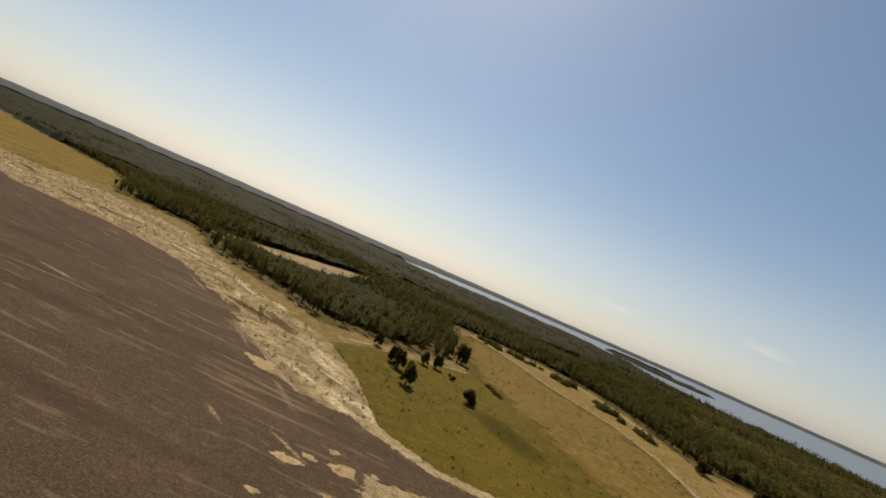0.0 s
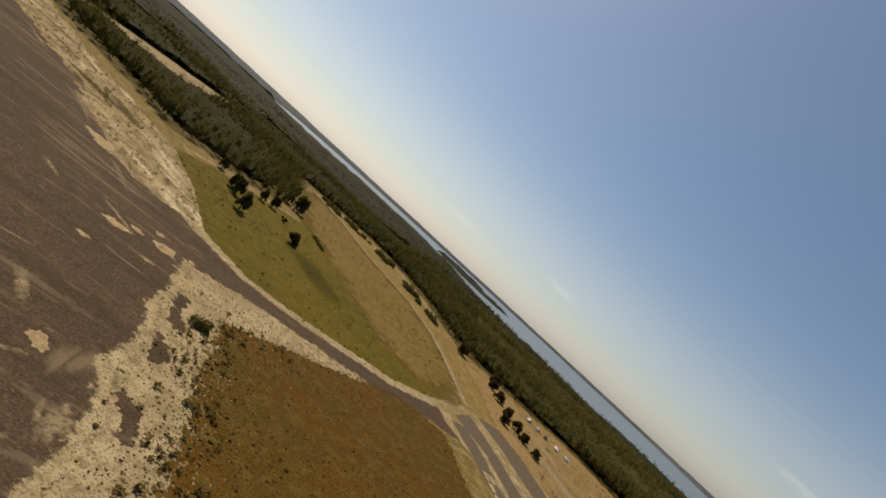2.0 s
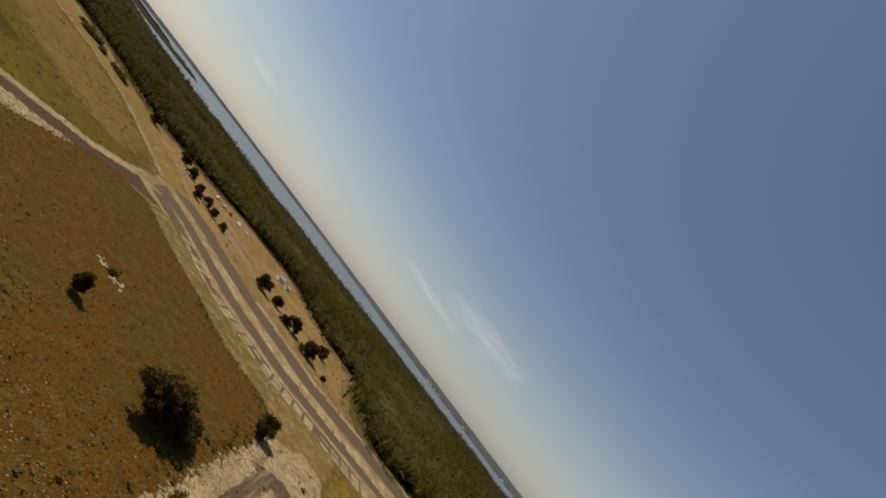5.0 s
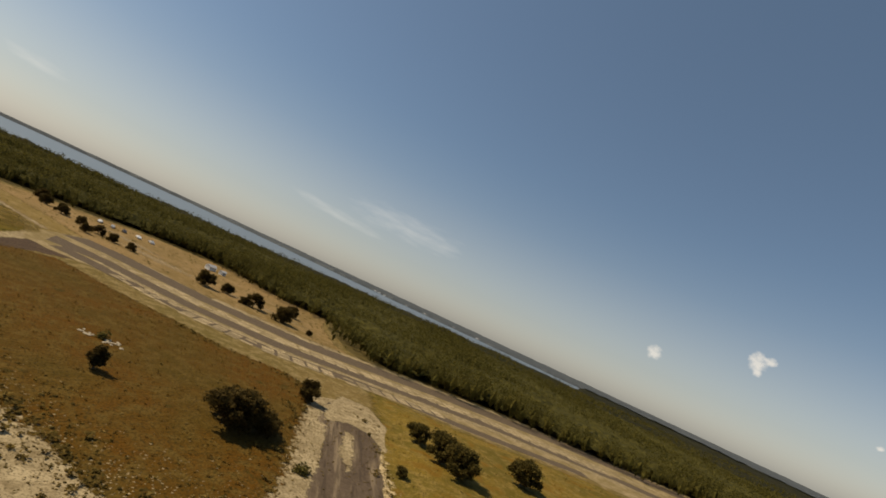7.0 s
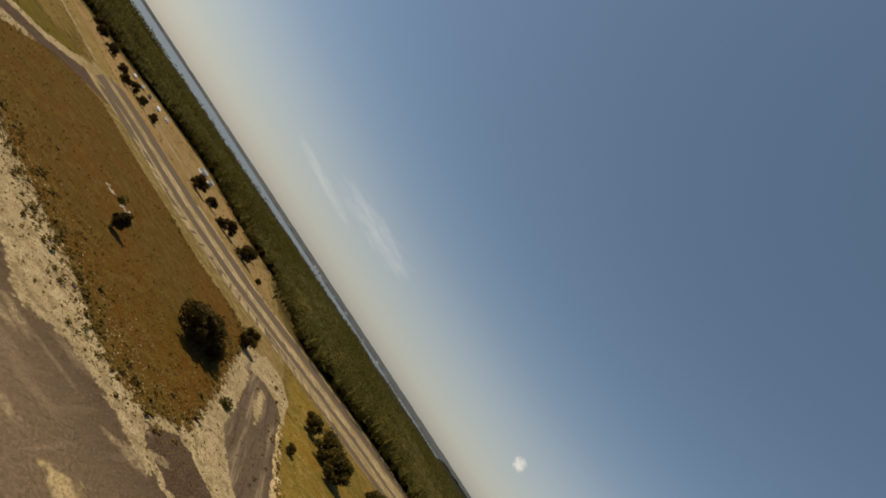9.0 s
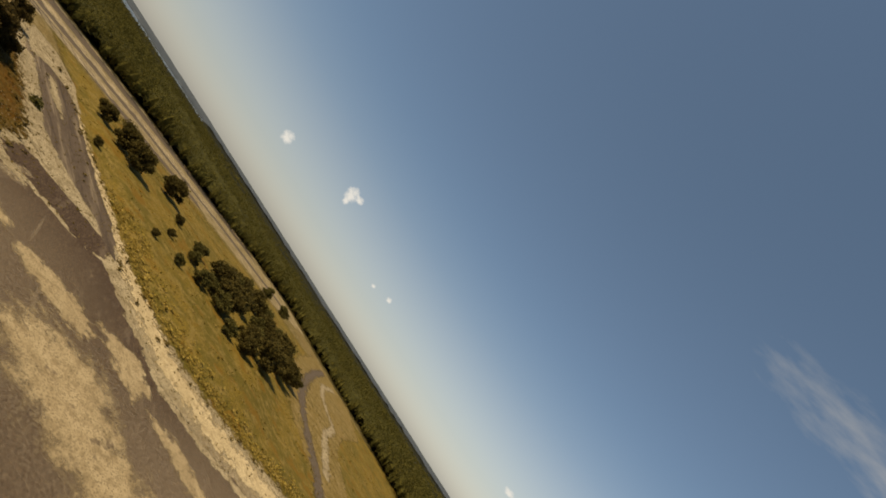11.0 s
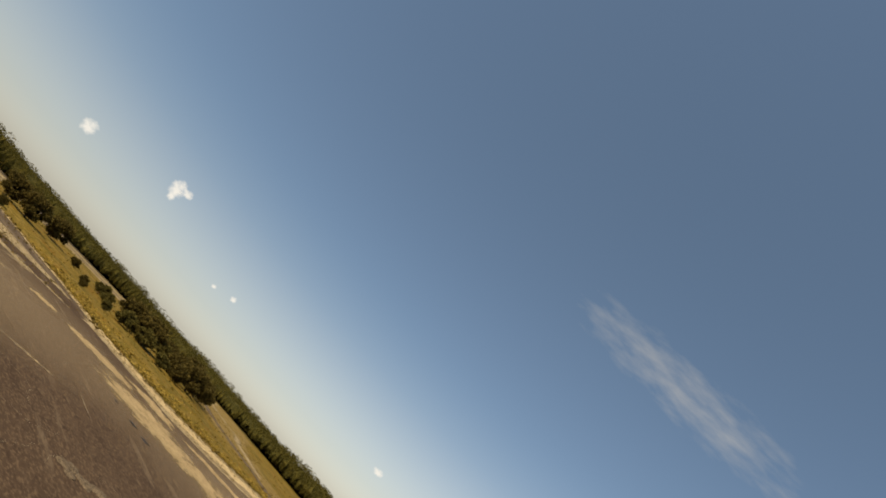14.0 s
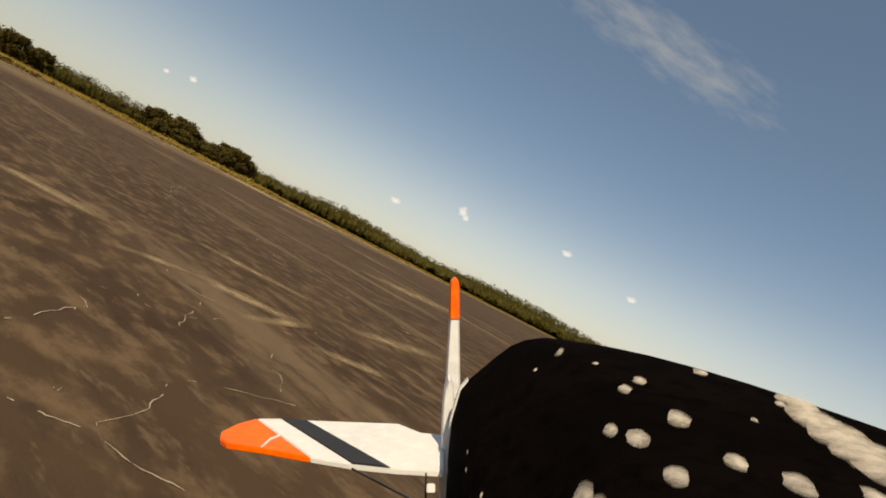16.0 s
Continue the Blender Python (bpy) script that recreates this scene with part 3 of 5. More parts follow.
def oak(seed, spread, height, label, clumps=2600, leaf=0.42, mat=None, name="oak_tree", group=""):
    """A broad tree: short forked trunk, limbs, and a lobed crown of many leaf sprays with gaps."""
    gen = np.random.default_rng(seed)
    tree = new(name)
    bm = bmesh.new()
    fork = height * 0.26
    limb(bm, (0, 0, -0.2), (0.1, 0.05, fork), 0.045 * height, 0.034 * height, 9)
    lobes = []
    lean = gen.uniform(-0.05, 0.05, 2) * spread
    for i in range(9):
        a = 2 * math.pi * (i + gen.uniform(-0.45, 0.45)) / 9
        reach = spread / 2 * gen.uniform(0.25, 0.86)
        top = (lean[0] + reach * math.cos(a), lean[1] + reach * math.sin(a), height * gen.uniform(0.22, 0.74))
        limb(bm, (0.1, 0.05, fork * 0.9), top, 0.022 * height, 0.006 * height, 6)
        lobes.append((*top, spread * gen.uniform(0.09, 0.21)))
    for i in range(5):
        lobes.append((lean[0] + gen.uniform(-0.2, 0.2) * spread, lean[1] + gen.uniform(-0.2, 0.2) * spread, height * gen.uniform(0.6, 0.86), spread * gen.uniform(0.10, 0.2)))
    for i in range(6):
        a, reach = gen.uniform(0, 2 * math.pi), spread / 2 * gen.uniform(0.6, 1.0)
        lobes.append((lean[0] + reach * math.cos(a), lean[1] + reach * math.sin(a), height * gen.uniform(0.2, 0.6), spread * gen.uniform(0.05, 0.09)))
    link("trunk", bm, M_BARK, tree)
    lobes = np.array(lobes)
    pick = gen.integers(0, len(lobes), clumps)
    way = gen.normal(size=(clumps, 3))
    way /= np.linalg.norm(way, axis=1, keepdims=True)
    depth = gen.uniform(0.5, 1.0, clumps) * gen.choice([1.0, 1.0, 1.0, 1.28], clumps) * (1 + 0.25 * np.sin(7 * way[:, 0] + 5 * way[:, 1] + pick))
    pts = lobes[pick, :3] + way * (lobes[pick, 3] * depth)[:, None] * np.array([1, 1, 0.72 * height / spread * 1.3])
    pts[:, 2] = np.clip(pts[:, 2], height * 0.03, height * 1.02)
    crown = new("crown", tri_mesh("crown", np.concatenate([shards(pts, gen.uniform(0.5, 1.2, clumps) * leaf, 0.7, gen),
                                                           shards(pts + gen.normal(size=pts.shape) * leaf * 0.6, gen.uniform(0.4, 0.9, clumps) * leaf, 0.7, gen)]), mat or M_OAK))
    crown.parent = tree
    return tagged(tree, label, "tree", group)


def shrub(seed, spread, height, label, name="shrub", mat=None, clumps=420):
    gen = np.random.default_rng(seed)
    bush = new(name)
    bm = bmesh.new()
    for i in range(5):
        a = gen.uniform(0, 2 * math.pi)
        limb(bm, (0, 0, -0.1), (spread * 0.3 * math.cos(a), spread * 0.3 * math.sin(a), height * 0.7), 0.05, 0.015, 5)
    link("stem", bm, M_BARK, bush)
    way = gen.normal(size=(clumps, 3))
    way /= np.linalg.norm(way, axis=1, keepdims=True)
    way[:, 2] = np.abs(way[:, 2])
    r = gen.uniform(0.45, 1.05, clumps) * (1 + 0.3 * np.sin(4 * way[:, 0] + 3 * way[:, 1] + seed))
    pts = way * r[:, None] * np.array([spread / 2, spread / 2, height * 0.9])
    crown = new("foliage", tri_mesh("foliage", shards(pts, gen.uniform(0.08, 0.2, clumps) * spread ** 0.6, 0.8, gen), mat or M_BUSH))
    crown.parent = bush
    return tagged(bush, label, "shrub")


# the large oak and the small trees of the brown field
big = oak(1, 12.6, 6.0, "large dark broad-crowned oak on the brown field", clumps=9000, leaf=0.42)
big.matrix_world = pose(30, 50.5, 0)
small_oak = oak(2, 5.0, 4.6, "small round oak at the edge of the sand", clumps=2600, leaf=0.34)
small_oak.matrix_world = pose(58, 67.5, 0)
lone = oak(33, 2.5, 4.0, "slender young tree alone in the brown field", clumps=1800, leaf=0.32)
lone.matrix_world = pose(13.2, 65.4, 0)
for (x, y, s, h), text in (((-22.4, 89, 3.4, 1.7), "low dark bush on the pale sand"), ((19.3, 81.6, 2.0, 1.6), "dark bush between two pale rubble heaps"),
                           ((34, 37, 2.6, 1.3), "low dark bush at the oak's side")):
    shrub(int(x * 7) % 97 + 5, s, h, text).matrix_world = pose(x, y, 0)

# trees of the green field and along the taxiway
pine_a = oak(4, 4.2, 6.6, "dark bushy pine beside the green field", clumps=3800, leaf=0.42, mat=M_PINE, name="pine_tree", group="field trees")
pine_a.matrix_world = pose(-64.5, 165, 0)
for x, y, s, turn in ((-75, 178, 0.95, 40), (-79.5, 182, 0.85, 90), (-72, 181, 0.6, 10), (-93, 194, 0.8, 150), (-77, 203, 0.75, 200), (-73.5, 207, 0.8, 77), (-77, 243, 1.25, 260), (-82, 252, 1.1, 20), (-85, 246, 0.9, 310)):
    copy_thing(pine_a, pose(x, y, 0, 0, 0, turn) @ Matrix.Scale(s, 4))
field_oak = oak(5, 4.6, 4.4, "small dark oak standing on the green field", clumps=5200, leaf=0.46, group="field trees")
field_oak.matrix_world = pose(-50, 182.5, 0)
for x, y, s, turn in ((-64, 202, 0.4, 140), (-67, 206, 0.25, 20)):
    copy_thing(field_oak, pose(x, y, 0, 0, 0, turn) @ Matrix.Scale(s, 4))
row_oak = oak(6, 7.6, 6.0, "dark round oak beside the sandy taxiway", clumps=4000, leaf=0.46, group="taxiway oaks")
row_oak.matrix_world = pose(86.5, 180, 0)
for x, y, s, turn in ((96, 178, 0.7, 30), (101.5, 165, 1.0, 70), (107, 152, 1.05, 120), (126, 172, 0.8, 200), (58, 222, 0.65, 250), (51, 214, 0.6, 10), (54, 232, 0.55, 80), (56, 240, 0.5, 200), (61, 214, 0.6, 140), (66, 206, 0.55, 320), (50, 247, 0.75, 300), (47, 262, 0.7, 45), (49, 279, 0.8, 95),
                      (97, 166, 0.5, 130), (114, 141, 0.35, 15), (26, 276, 0.9, 10)):
    copy_thing(row_oak, pose(x, y, 0, 0, 0, turn) @ Matrix.Scale(s, 4))
far_bush = shrub(61, 6.0, 3.4, "dark rounded bush in the row beside the far sandy track", clumps=700)
far_bush.matrix_world = pose(-112, 372, 0)
far_bush["group"] = "far bushes"
gen = np.random.default_rng(17)
hedge = [(-116, 372), (-100, 368), (-84, 366), (-66, 362), (-48, 354), (-32, 342), (-18, 326), (-4, 306), (8, 288)]
for i in range(34):
    k = i % 8
    u = gen.uniform()
    copy_thing(far_bush, pose(hedge[k][0] + (hedge[k + 1][0] - hedge[k][0]) * u + gen.normal() * 2, hedge[k][1] + (hedge[k + 1][1] - hedge[k][1]) * u + gen.normal() * 4, 0, 0, 0, gen.uniform(0, 360)) @ Matrix.Scale(gen.uniform(0.5, 1.15), 4))
ditch_bush = shrub(62, 2.6, 1.2, "low dark bush in a row on the dry grass", clumps=420)
ditch_bush.matrix_world = pose(-57, 224, 0)
ditch_bush["group"] = "ditch bushes"
for x, y, k in ((-55, 222, 1.0), (-53, 219.5, 0.9), (-51, 217, 1.1), (-49, 215, 0.8)):
    copy_thing(ditch_bush, pose(x, y, 0, 0, 0, 40 * x) @ Matrix.Scale(k, 4))
verge_oak = oak(7, 8.0, 6.4, "dark bushy oak on the yellow grass verge", clumps=4600, leaf=0.40, mat=M_OAK_LIGHTENED, group="verge oaks")
verge_oak.matrix_world = pose(76, 41, bank(76, 41)[0])
for x, y, s, turn in ((74, 34.5, 1.05, 20), (78, 50, 0.72, 75), (98, 31.5, 1.05, 130), (57, 36, 0.32, 15), (86, 20, 0.4, 95), (51, 12.5, 0.26, 190), (66, 14, 0.3, 260), (60, -18, 0.7, 288)):
    copy_thing(verge_oak, pose(x, y, bank(x, y)[0], 0, 0, turn) @ Matrix.Scale(s, 4))
second_oak = oak(8, 7.4, 5.2, "spreading olive-green oak on the yellow grass verge", clumps=3600, leaf=0.40, mat=M_BUSH, group="verge oaks")
second_oak.matrix_world = pose(63, 1, bank(63, 1)[0]) @ Matrix.Scale(0.75, 4)
for x, y, s, turn in ((55, 6, 0.55, 140), (71, 7, 0.8, 220), (85, 10, 0.85, 300), (57, -12, 0.8, 110), (126, -2, 1.2, 60), (118, -14, 1.3, 200), (190, -6, 1.3, 20), (206, -18, 1.3, 100)):
    copy_thing(second_oak, pose(x, y, bank(x, y)[0], 0, 0, turn) @ Matrix.Scale(s, 4))
# the thicket on the verge, oaks of both kinds
THICKET = [(62, 0), (84, 4), (104, 9), (124, 6), (136, -8), (130, -24), (106, -35), (84, -34), (70, -28), (60, -18), (59, -8)]
gen = np.random.default_rng(29)
for i in range(9):
    for j in range(6):
        x, y = 62 + 8.6 * i + gen.uniform(-2.8, 2.8), -32 + 8.0 * j + gen.uniform(-2.8, 2.8)
        s, turn = gen.uniform(0.8, 1.25), gen.uniform(0, 360)
        if inside(THICKET, [x], [y])[0] and gen.uniform() < 0.9:
            copy_thing(second_oak if gen.uniform() < 0.5 else verge_oak, pose(x, y, bank(x, y)[0], 0, 0, turn) @ Matrix.Scale(s, 4))


# ---- the pine woods ----
def scatter(poly, spacing, gen, holes=()):
    xs, ys = [p[0] for p in poly], [p[1] for p in poly]
    gx, gy = np.meshgrid(np.arange(min(xs), max(xs), spacing), np.arange(min(ys), max(ys), spacing))
    x = (gx + gen.uniform(-0.5, 0.5, gx.shape) * spacing).ravel()
    y = (gy + gen.uniform(-0.5, 0.5, gy.shape) * spacing).ravel()
    keep = inside(poly, x, y)
    for hole in holes:
        keep &= ~inside(hole, x, y)
    return x[keep], y[keep]


def wood(name, x, y, sprays, gen, label, low=8.6, high=13.6):
    """Many pines in one piece: whorls of needle sprays round a dense heart."""
    count = len(x)
    h = gen.uniform(low, high, count) * (0.85 + 0.25 * np.sin(x / 37.0) * np.cos(y / 29.0))
    h = np.where((y > 150) & (x < -60), h * 0.78, h)
    h = np.where(y < -60, h * 1.08, np.where((x > 100) & (y < 160), h * 0.92, h))
    h *= np.where(gen.uniform(size=count) < 0.12, gen.uniform(0.45, 0.75, count), 1.0)
    wide = gen.uniform(0.26, 0.38, count)[:, None]
    k = 0.12 + 0.88 * gen.uniform(size=(count, sprays)) ** 0.72
    shape = np.sqrt(np.clip(1 - ((k - 0.58) / 0.47) ** 2, 0.02, 1))
    a = gen.uniform(0, 2 * math.pi, (count, sprays))
    lobed = 1 + 0.28 * np.sin(3 * a + 11 * k + 6.28 * gen.uniform(size=count)[:, None])
    reach = h[:, None] * wide * shape * lobed * gen.uniform(0.35, 1.0, (count, sprays)) ** 0.6
    pts = np.stack([x[:, None] + reach * np.cos(a), y[:, None] + reach * np.sin(a), h[:, None] * np.clip(k, 0.08, 1.0)], -1).reshape(-1, 3)
    size = (h[:, None] * gen.uniform(0.04, 0.10, (count, sprays)) * (20.0 / sprays) ** 0.33).ravel()
    verts = [shards(pts, size, 0.75, gen)]
    core = np.array([(0.16, 0, 0.46), (-0.16, 0, 0.40), (0, 0.16, 0.48), (0, -0.16, 0.42), (0, 0, 0.08), (0, 0, 0.74)])
    corner = np.stack([x, y, np.zeros(count)], -1)[:, None, :] + core[None] * h[:, None, None] * gen.uniform(0.85, 1.15, (count, 6, 1))
    for a, b in ((0, 2), (2, 1), (1, 3), (3, 0)):
        for tip in (4, 5):
            verts.append(corner[:, [a, b, tip]].reshape(-1, 3))
    return tagged(new(name, tri_mesh(name, np.concatenate(verts), M_PINE)), label, "forest", kind="stuff")


gen = np.random.default_rng(21)
WOOD = ragged(FOREST, 9, 4.0, 2.0)
holes = (LAKE, POND, CLEARING, WEST_FIELD)
x, y = scatter(WOOD, 5.6, gen, holes)
gap = edge_gap(FOREST, x, y)
far = np.hypot(x - 20, y - 60)
near = (far < 620) & (gap > 1.0)
keep = near & (gap < 26)
stray = (np.hypot(x - 20, y - 60) < 420) & (gap < 3) & (gen.uniform(size=len(x)) < 0.5)
ox, oy = x[stray] + gen.normal(size=stray.sum()) * 5.0, y[stray] + gen.normal(size=stray.sum()) * 5.0
out = ~inside(FOREST, ox, oy) & ~inside(TAXI_STRIP, ox, oy) & ~inside(GREEN, ox, oy) & ~inside(SAND_NORTH, ox, oy)
wood("edge_pines", ox[out], oy[out], 190, gen, "scattered young pines and bushes before the wood", low=3.0, high=8.0)
wood("pine_wood_edge", x[keep], y[keep], 190, gen, "dense dark green pine wood at its ragged edge")
keep = near & (gap >= 26) & (gap < 75)
wood("pine_wood_fringe", x[keep], y[keep], 84, gen, "dense dark green pine wood behind its edge")
x, y = scatter(WOOD, 6.4, gen, holes)
gap = edge_gap(FOREST, x, y)
far = np.hypot(x - 20, y - 60)
keep = (gap >= 70) & (far < 640)
wood("pine_wood", x[keep], y[keep], 52, gen, "dense dark green pine wood")
x, y = scatter(FOREST, 9.5, gen, holes)
far = np.hypot(x - 20, y - 60)
keep = (far >= 630) & (far < 1150)
wood("pine_wood_distant", x[keep], y[keep], 9, gen, "dark green pine woods in the distance", low=8, high=12)


def canopy(name, r0, r1, height, step, label, rise=0.0, mat=None):
    """The closed top of far woods, a rough sheet with knolls for crowns, cut out over the lakes."""
    nr, na = int((r1 - r0) / step), 420
    verts, faces = [], []
    a0, a1 = radians(-115), radians(190)
    for i in range(nr + 1):
        for j in range(na + 1):
            r, a = r0 + (r1 - r0) * i / nr, a0 + (a1 - a0) * j / na
            px, py = r * math.cos(a), r * math.sin(a)
            hump = noise.noise(Vector((px / 26, py / 26, 1))) * 3.5 + noise.noise(Vector((px / 130, py / 130, 5))) * 3 + noise.noise(Vector((px / 9, py / 9, 9))) * 2
            verts.append((px, py, height + hump + rise * i / nr))
    v = np.array(verts)
    wet = np.zeros(len(v), bool)
    for poly in (LAKE, POND):
        wet |= inside(poly, v[:, 0], v[:, 1])
    wet &= ~inside(ISLAND, v[:, 0], v[:, 1])
    wet |= ~inside(FOREST, v[:, 0], v[:, 1]) & (np.hypot(v[:, 0], v[:, 1]) < 1400)
    for i in np.nonzero(wet)[0]:
        verts[i] = (verts[i][0], verts[i][1], 0.1)
    w = na + 1
    for i in range(nr):
        for j in range(na):
            q = (i * w + j, i * w + j + 1, (i + 1) * w + j + 1, (i + 1) * w + j)
            if not wet[list(q)].all():
                faces.append(q)
    return tagged(new(name, mesh_from(name, verts, faces, mat or M_CANOPY)), label, "forest", kind="stuff")


canopy("far_woods", 620, 2000, 5.0, 22, "unbroken canopy of distant pine woods, coloured dark for crown shade")
canopy("horizon_woods", 2000, 4500, 9.0, 60, "wooded rise along the horizon, tinted blue-grey for haze", rise=10.0, mat=M_FARSHORE)

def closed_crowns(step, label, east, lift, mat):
    """The lower storey that closes the wood between its tree tops; its shade is in the colour."""
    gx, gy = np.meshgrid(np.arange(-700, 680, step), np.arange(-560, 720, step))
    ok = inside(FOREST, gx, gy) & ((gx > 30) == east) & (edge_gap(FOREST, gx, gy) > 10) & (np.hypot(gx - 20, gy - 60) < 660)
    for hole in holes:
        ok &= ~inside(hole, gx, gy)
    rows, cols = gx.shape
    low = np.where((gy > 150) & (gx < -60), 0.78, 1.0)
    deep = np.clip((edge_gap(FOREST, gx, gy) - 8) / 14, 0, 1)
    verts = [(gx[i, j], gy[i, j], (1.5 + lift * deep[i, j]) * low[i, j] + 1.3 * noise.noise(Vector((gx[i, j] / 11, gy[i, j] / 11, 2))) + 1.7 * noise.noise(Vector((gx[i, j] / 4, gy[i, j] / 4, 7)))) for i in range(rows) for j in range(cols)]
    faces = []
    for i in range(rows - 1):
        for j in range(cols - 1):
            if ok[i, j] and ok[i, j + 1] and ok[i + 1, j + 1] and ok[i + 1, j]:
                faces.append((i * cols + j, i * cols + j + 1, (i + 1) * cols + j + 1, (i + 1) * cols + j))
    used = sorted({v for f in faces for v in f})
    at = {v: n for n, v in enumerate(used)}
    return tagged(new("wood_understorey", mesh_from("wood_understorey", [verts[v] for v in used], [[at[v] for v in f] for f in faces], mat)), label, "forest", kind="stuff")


closed_crowns(4.0, "closed understorey of the pine wood, coloured dark for shade", False, 3.2, M_UNDER)
closed_crowns(3.2, "olive closed understorey of the eastern wood, in the paler shade colour", True, 5.0, M_UNDER_PALER)

# ---- low growth ----
gen = np.random.default_rng(31)


def tufts(name, x, y, low, high, mat, label, blades=9, base=0.0):
    count = len(x)
    s = gen.uniform(low, high, count) * gen.uniform(0.6, 1.3, count)
    c = np.repeat(np.stack([x, y, base + s * 0.35], -1), blades, 0) + gen.normal(size=(count * blades, 3)) * np.repeat(s, blades)[:, None] * np.array([0.26, 0.26, 0.16])
    return tagged(new(name, tri_mesh(name, shards(c, np.repeat(s, blades) * 0.36, 0.45, gen), mat)), label, "weeds", kind="stuff")


x, y = scatter(BROWN, 1.15, gen)
gap = edge_gap(BROWN, x, y)
keep = gen.uniform(size=len(x)) < 0.30 + 0.5 * np.exp(-gap / 6)
tufts("field_weeds", x[keep], y[keep], 0.15, 0.45, M_WEED, "low dark weeds in the brown grass")
x, y = scatter(SAND_EAST, 0.85, gen, (APRON, BROWN, VERGE))
keep = (y > -60) & (gen.uniform(size=len(x)) < 1.1 * np.clip(0.8 - np.minimum(edge_gap(BROWN, x, y) / 9, edge_gap(VERGE, x, y) / 7), 0.14, 1))
tufts("sand_tufts", x[keep], y[keep], 0.14, 0.38, M_TUFT, "dark grass tufts dotted over the pale sand")
x, y = scatter(VERGE, 1.3, gen)
clump = np.array([noise.noise(Vector((px / 7, py / 7, 3))) for px, py in zip(x, y)])
keep = (y > -160) & (x < 160) & (gen.uniform(size=len(x)) < np.clip(clump * 1.6, 0.04, 0.7))
tufts("verge_grass_tufts", x[keep], y[keep], 0.2, 0.6, M_VERGE, "rough yellow grass clumps on the verge", base=bank(x[keep], y[keep]))
x, y = scatter(VERGE, 0.6, gen)
brink = [(39, 18), (25.5, 2.5), (22, -8), (21, -17), (24, -30), (33, -52), (33, -120)]
gap = edge_gap(brink + brink[::-1][1:-1], x, y)
keep = (gap > 1.0) & (gap < 9) & (y > -110) & (gen.uniform(size=len(x)) < 0.75 * np.exp(-np.maximum(gap - 3, 0) / 3))
tufts("tall_verge_grass", x[keep], y[keep], 0.55, 1.0, M_STRAW, "tall straw-yellow grass along the edge of the verge", blades=7, base=bank(x[keep], y[keep]))
x, y = scatter(GREEN, 2.0, gen)
keep = gen.uniform(size=len(x)) < 0.16
tufts("green_field_clumps", x[keep], y[keep], 0.35, 0.9, M_BUSH, "darker grass clumps in the green field")
x, y = scatter(SAND_NORTH, 2.2, gen, (APRON,))
keep = (x > -330) & (gen.uniform(size=len(x)) < 0.6)
tufts("north_sand_tufts", x[keep], y[keep], 0.3, 0.9, M_TUFT, "dark grass tufts on the northern sand")
x, y = scatter(TAN_EAST, 2.4, gen, (TAXI_STRIP,))
keep = gen.uniform(size=len(x)) < 0.12
tufts("tan_field_clumps", x[keep], y[keep], 0.4, 1.0, M_BUSH, "olive clumps in the tan grass")
x, y = scatter(BROWN, 1.2, gen)
gap = edge_gap(BROWN, x, y)
keep = (gap < 5.0) & (gen.uniform(size=len(x)) < 0.30 * np.exp(-gap / 4)) & (y < 108)
tufts("border_mounds", x[keep], y[keep], 0.6, 1.3, M_MOUND, "rounded olive weed mounds along the sand", blades=14)
x, y = scatter(BROWN, 0.9, gen)
gap = edge_gap(BROWN, x, y)
keep = (y < 105) & (gen.uniform(size=len(x)) < 0.45 * np.exp(-gap / 7) * (0.4 + 0.6 * (np.sin(x * 0.7) * np.cos(y * 0.5) > -0.2)))
tufts("pale_weeds", x[keep], y[keep], 0.25, 0.6, M_OLIVE, "pale olive weeds in the brown grass")


def pads(name, x, y, low, high, rise, mat, label, z):
    """Small ragged humps: a crown point, an uneven shoulder and a frayed foot."""
    count, sides = len(x), 8
    r = low + (high - low) * gen.uniform(size=count) ** 2
    turn = np.arange(sides) * 2 * math.pi / sides + gen.uniform(0, 6.28, count)[:, None]
    wide = r[:, None] * gen.uniform(0.55, 1.25, (count, sides))
    rings = []
    for k, h in ((1.0, 0.0), (0.62, 0.75)):
        rings.append(np.stack([x[:, None] + wide * k * np.cos(turn), y[:, None] + wide * k * np.sin(turn) * 0.8, z + h * rise * r[:, None] * gen.uniform(0.7, 1.2, (count, sides)) - 0.03 * (h == 0)], -1))
    top = np.stack([x, y, z + rise * r], -1)[:, None]
    verts = np.concatenate([rings[0], rings[1], top], 1).reshape(-1, 3)
    faces = []
    for i in range(count):
        o = i * (2 * sides + 1)
        for k in range(sides):
            m = (k + 1) % sides
            faces += [(o + k, o + m, o + sides + m, o + sides + k), (o + sides + k, o + sides + m, o + 2 * sides)]
    return tagged(new(name, mesh_from(name, verts.tolist(), faces, mat)), label, "weeds" if mat is not M_MOTTLED else "sand", kind="stuff")


def rim_gap(x, y):
    """Distance from the ragged western border of the brown field."""
    line = [(-20, 98), (-15, 80), (-9, 70), (-4, 58), (1, 46), (3.5, 37), (5.5, 29), (10, 24.5)]
    return edge_gap(line + line[::-1][1:-1], x, y)


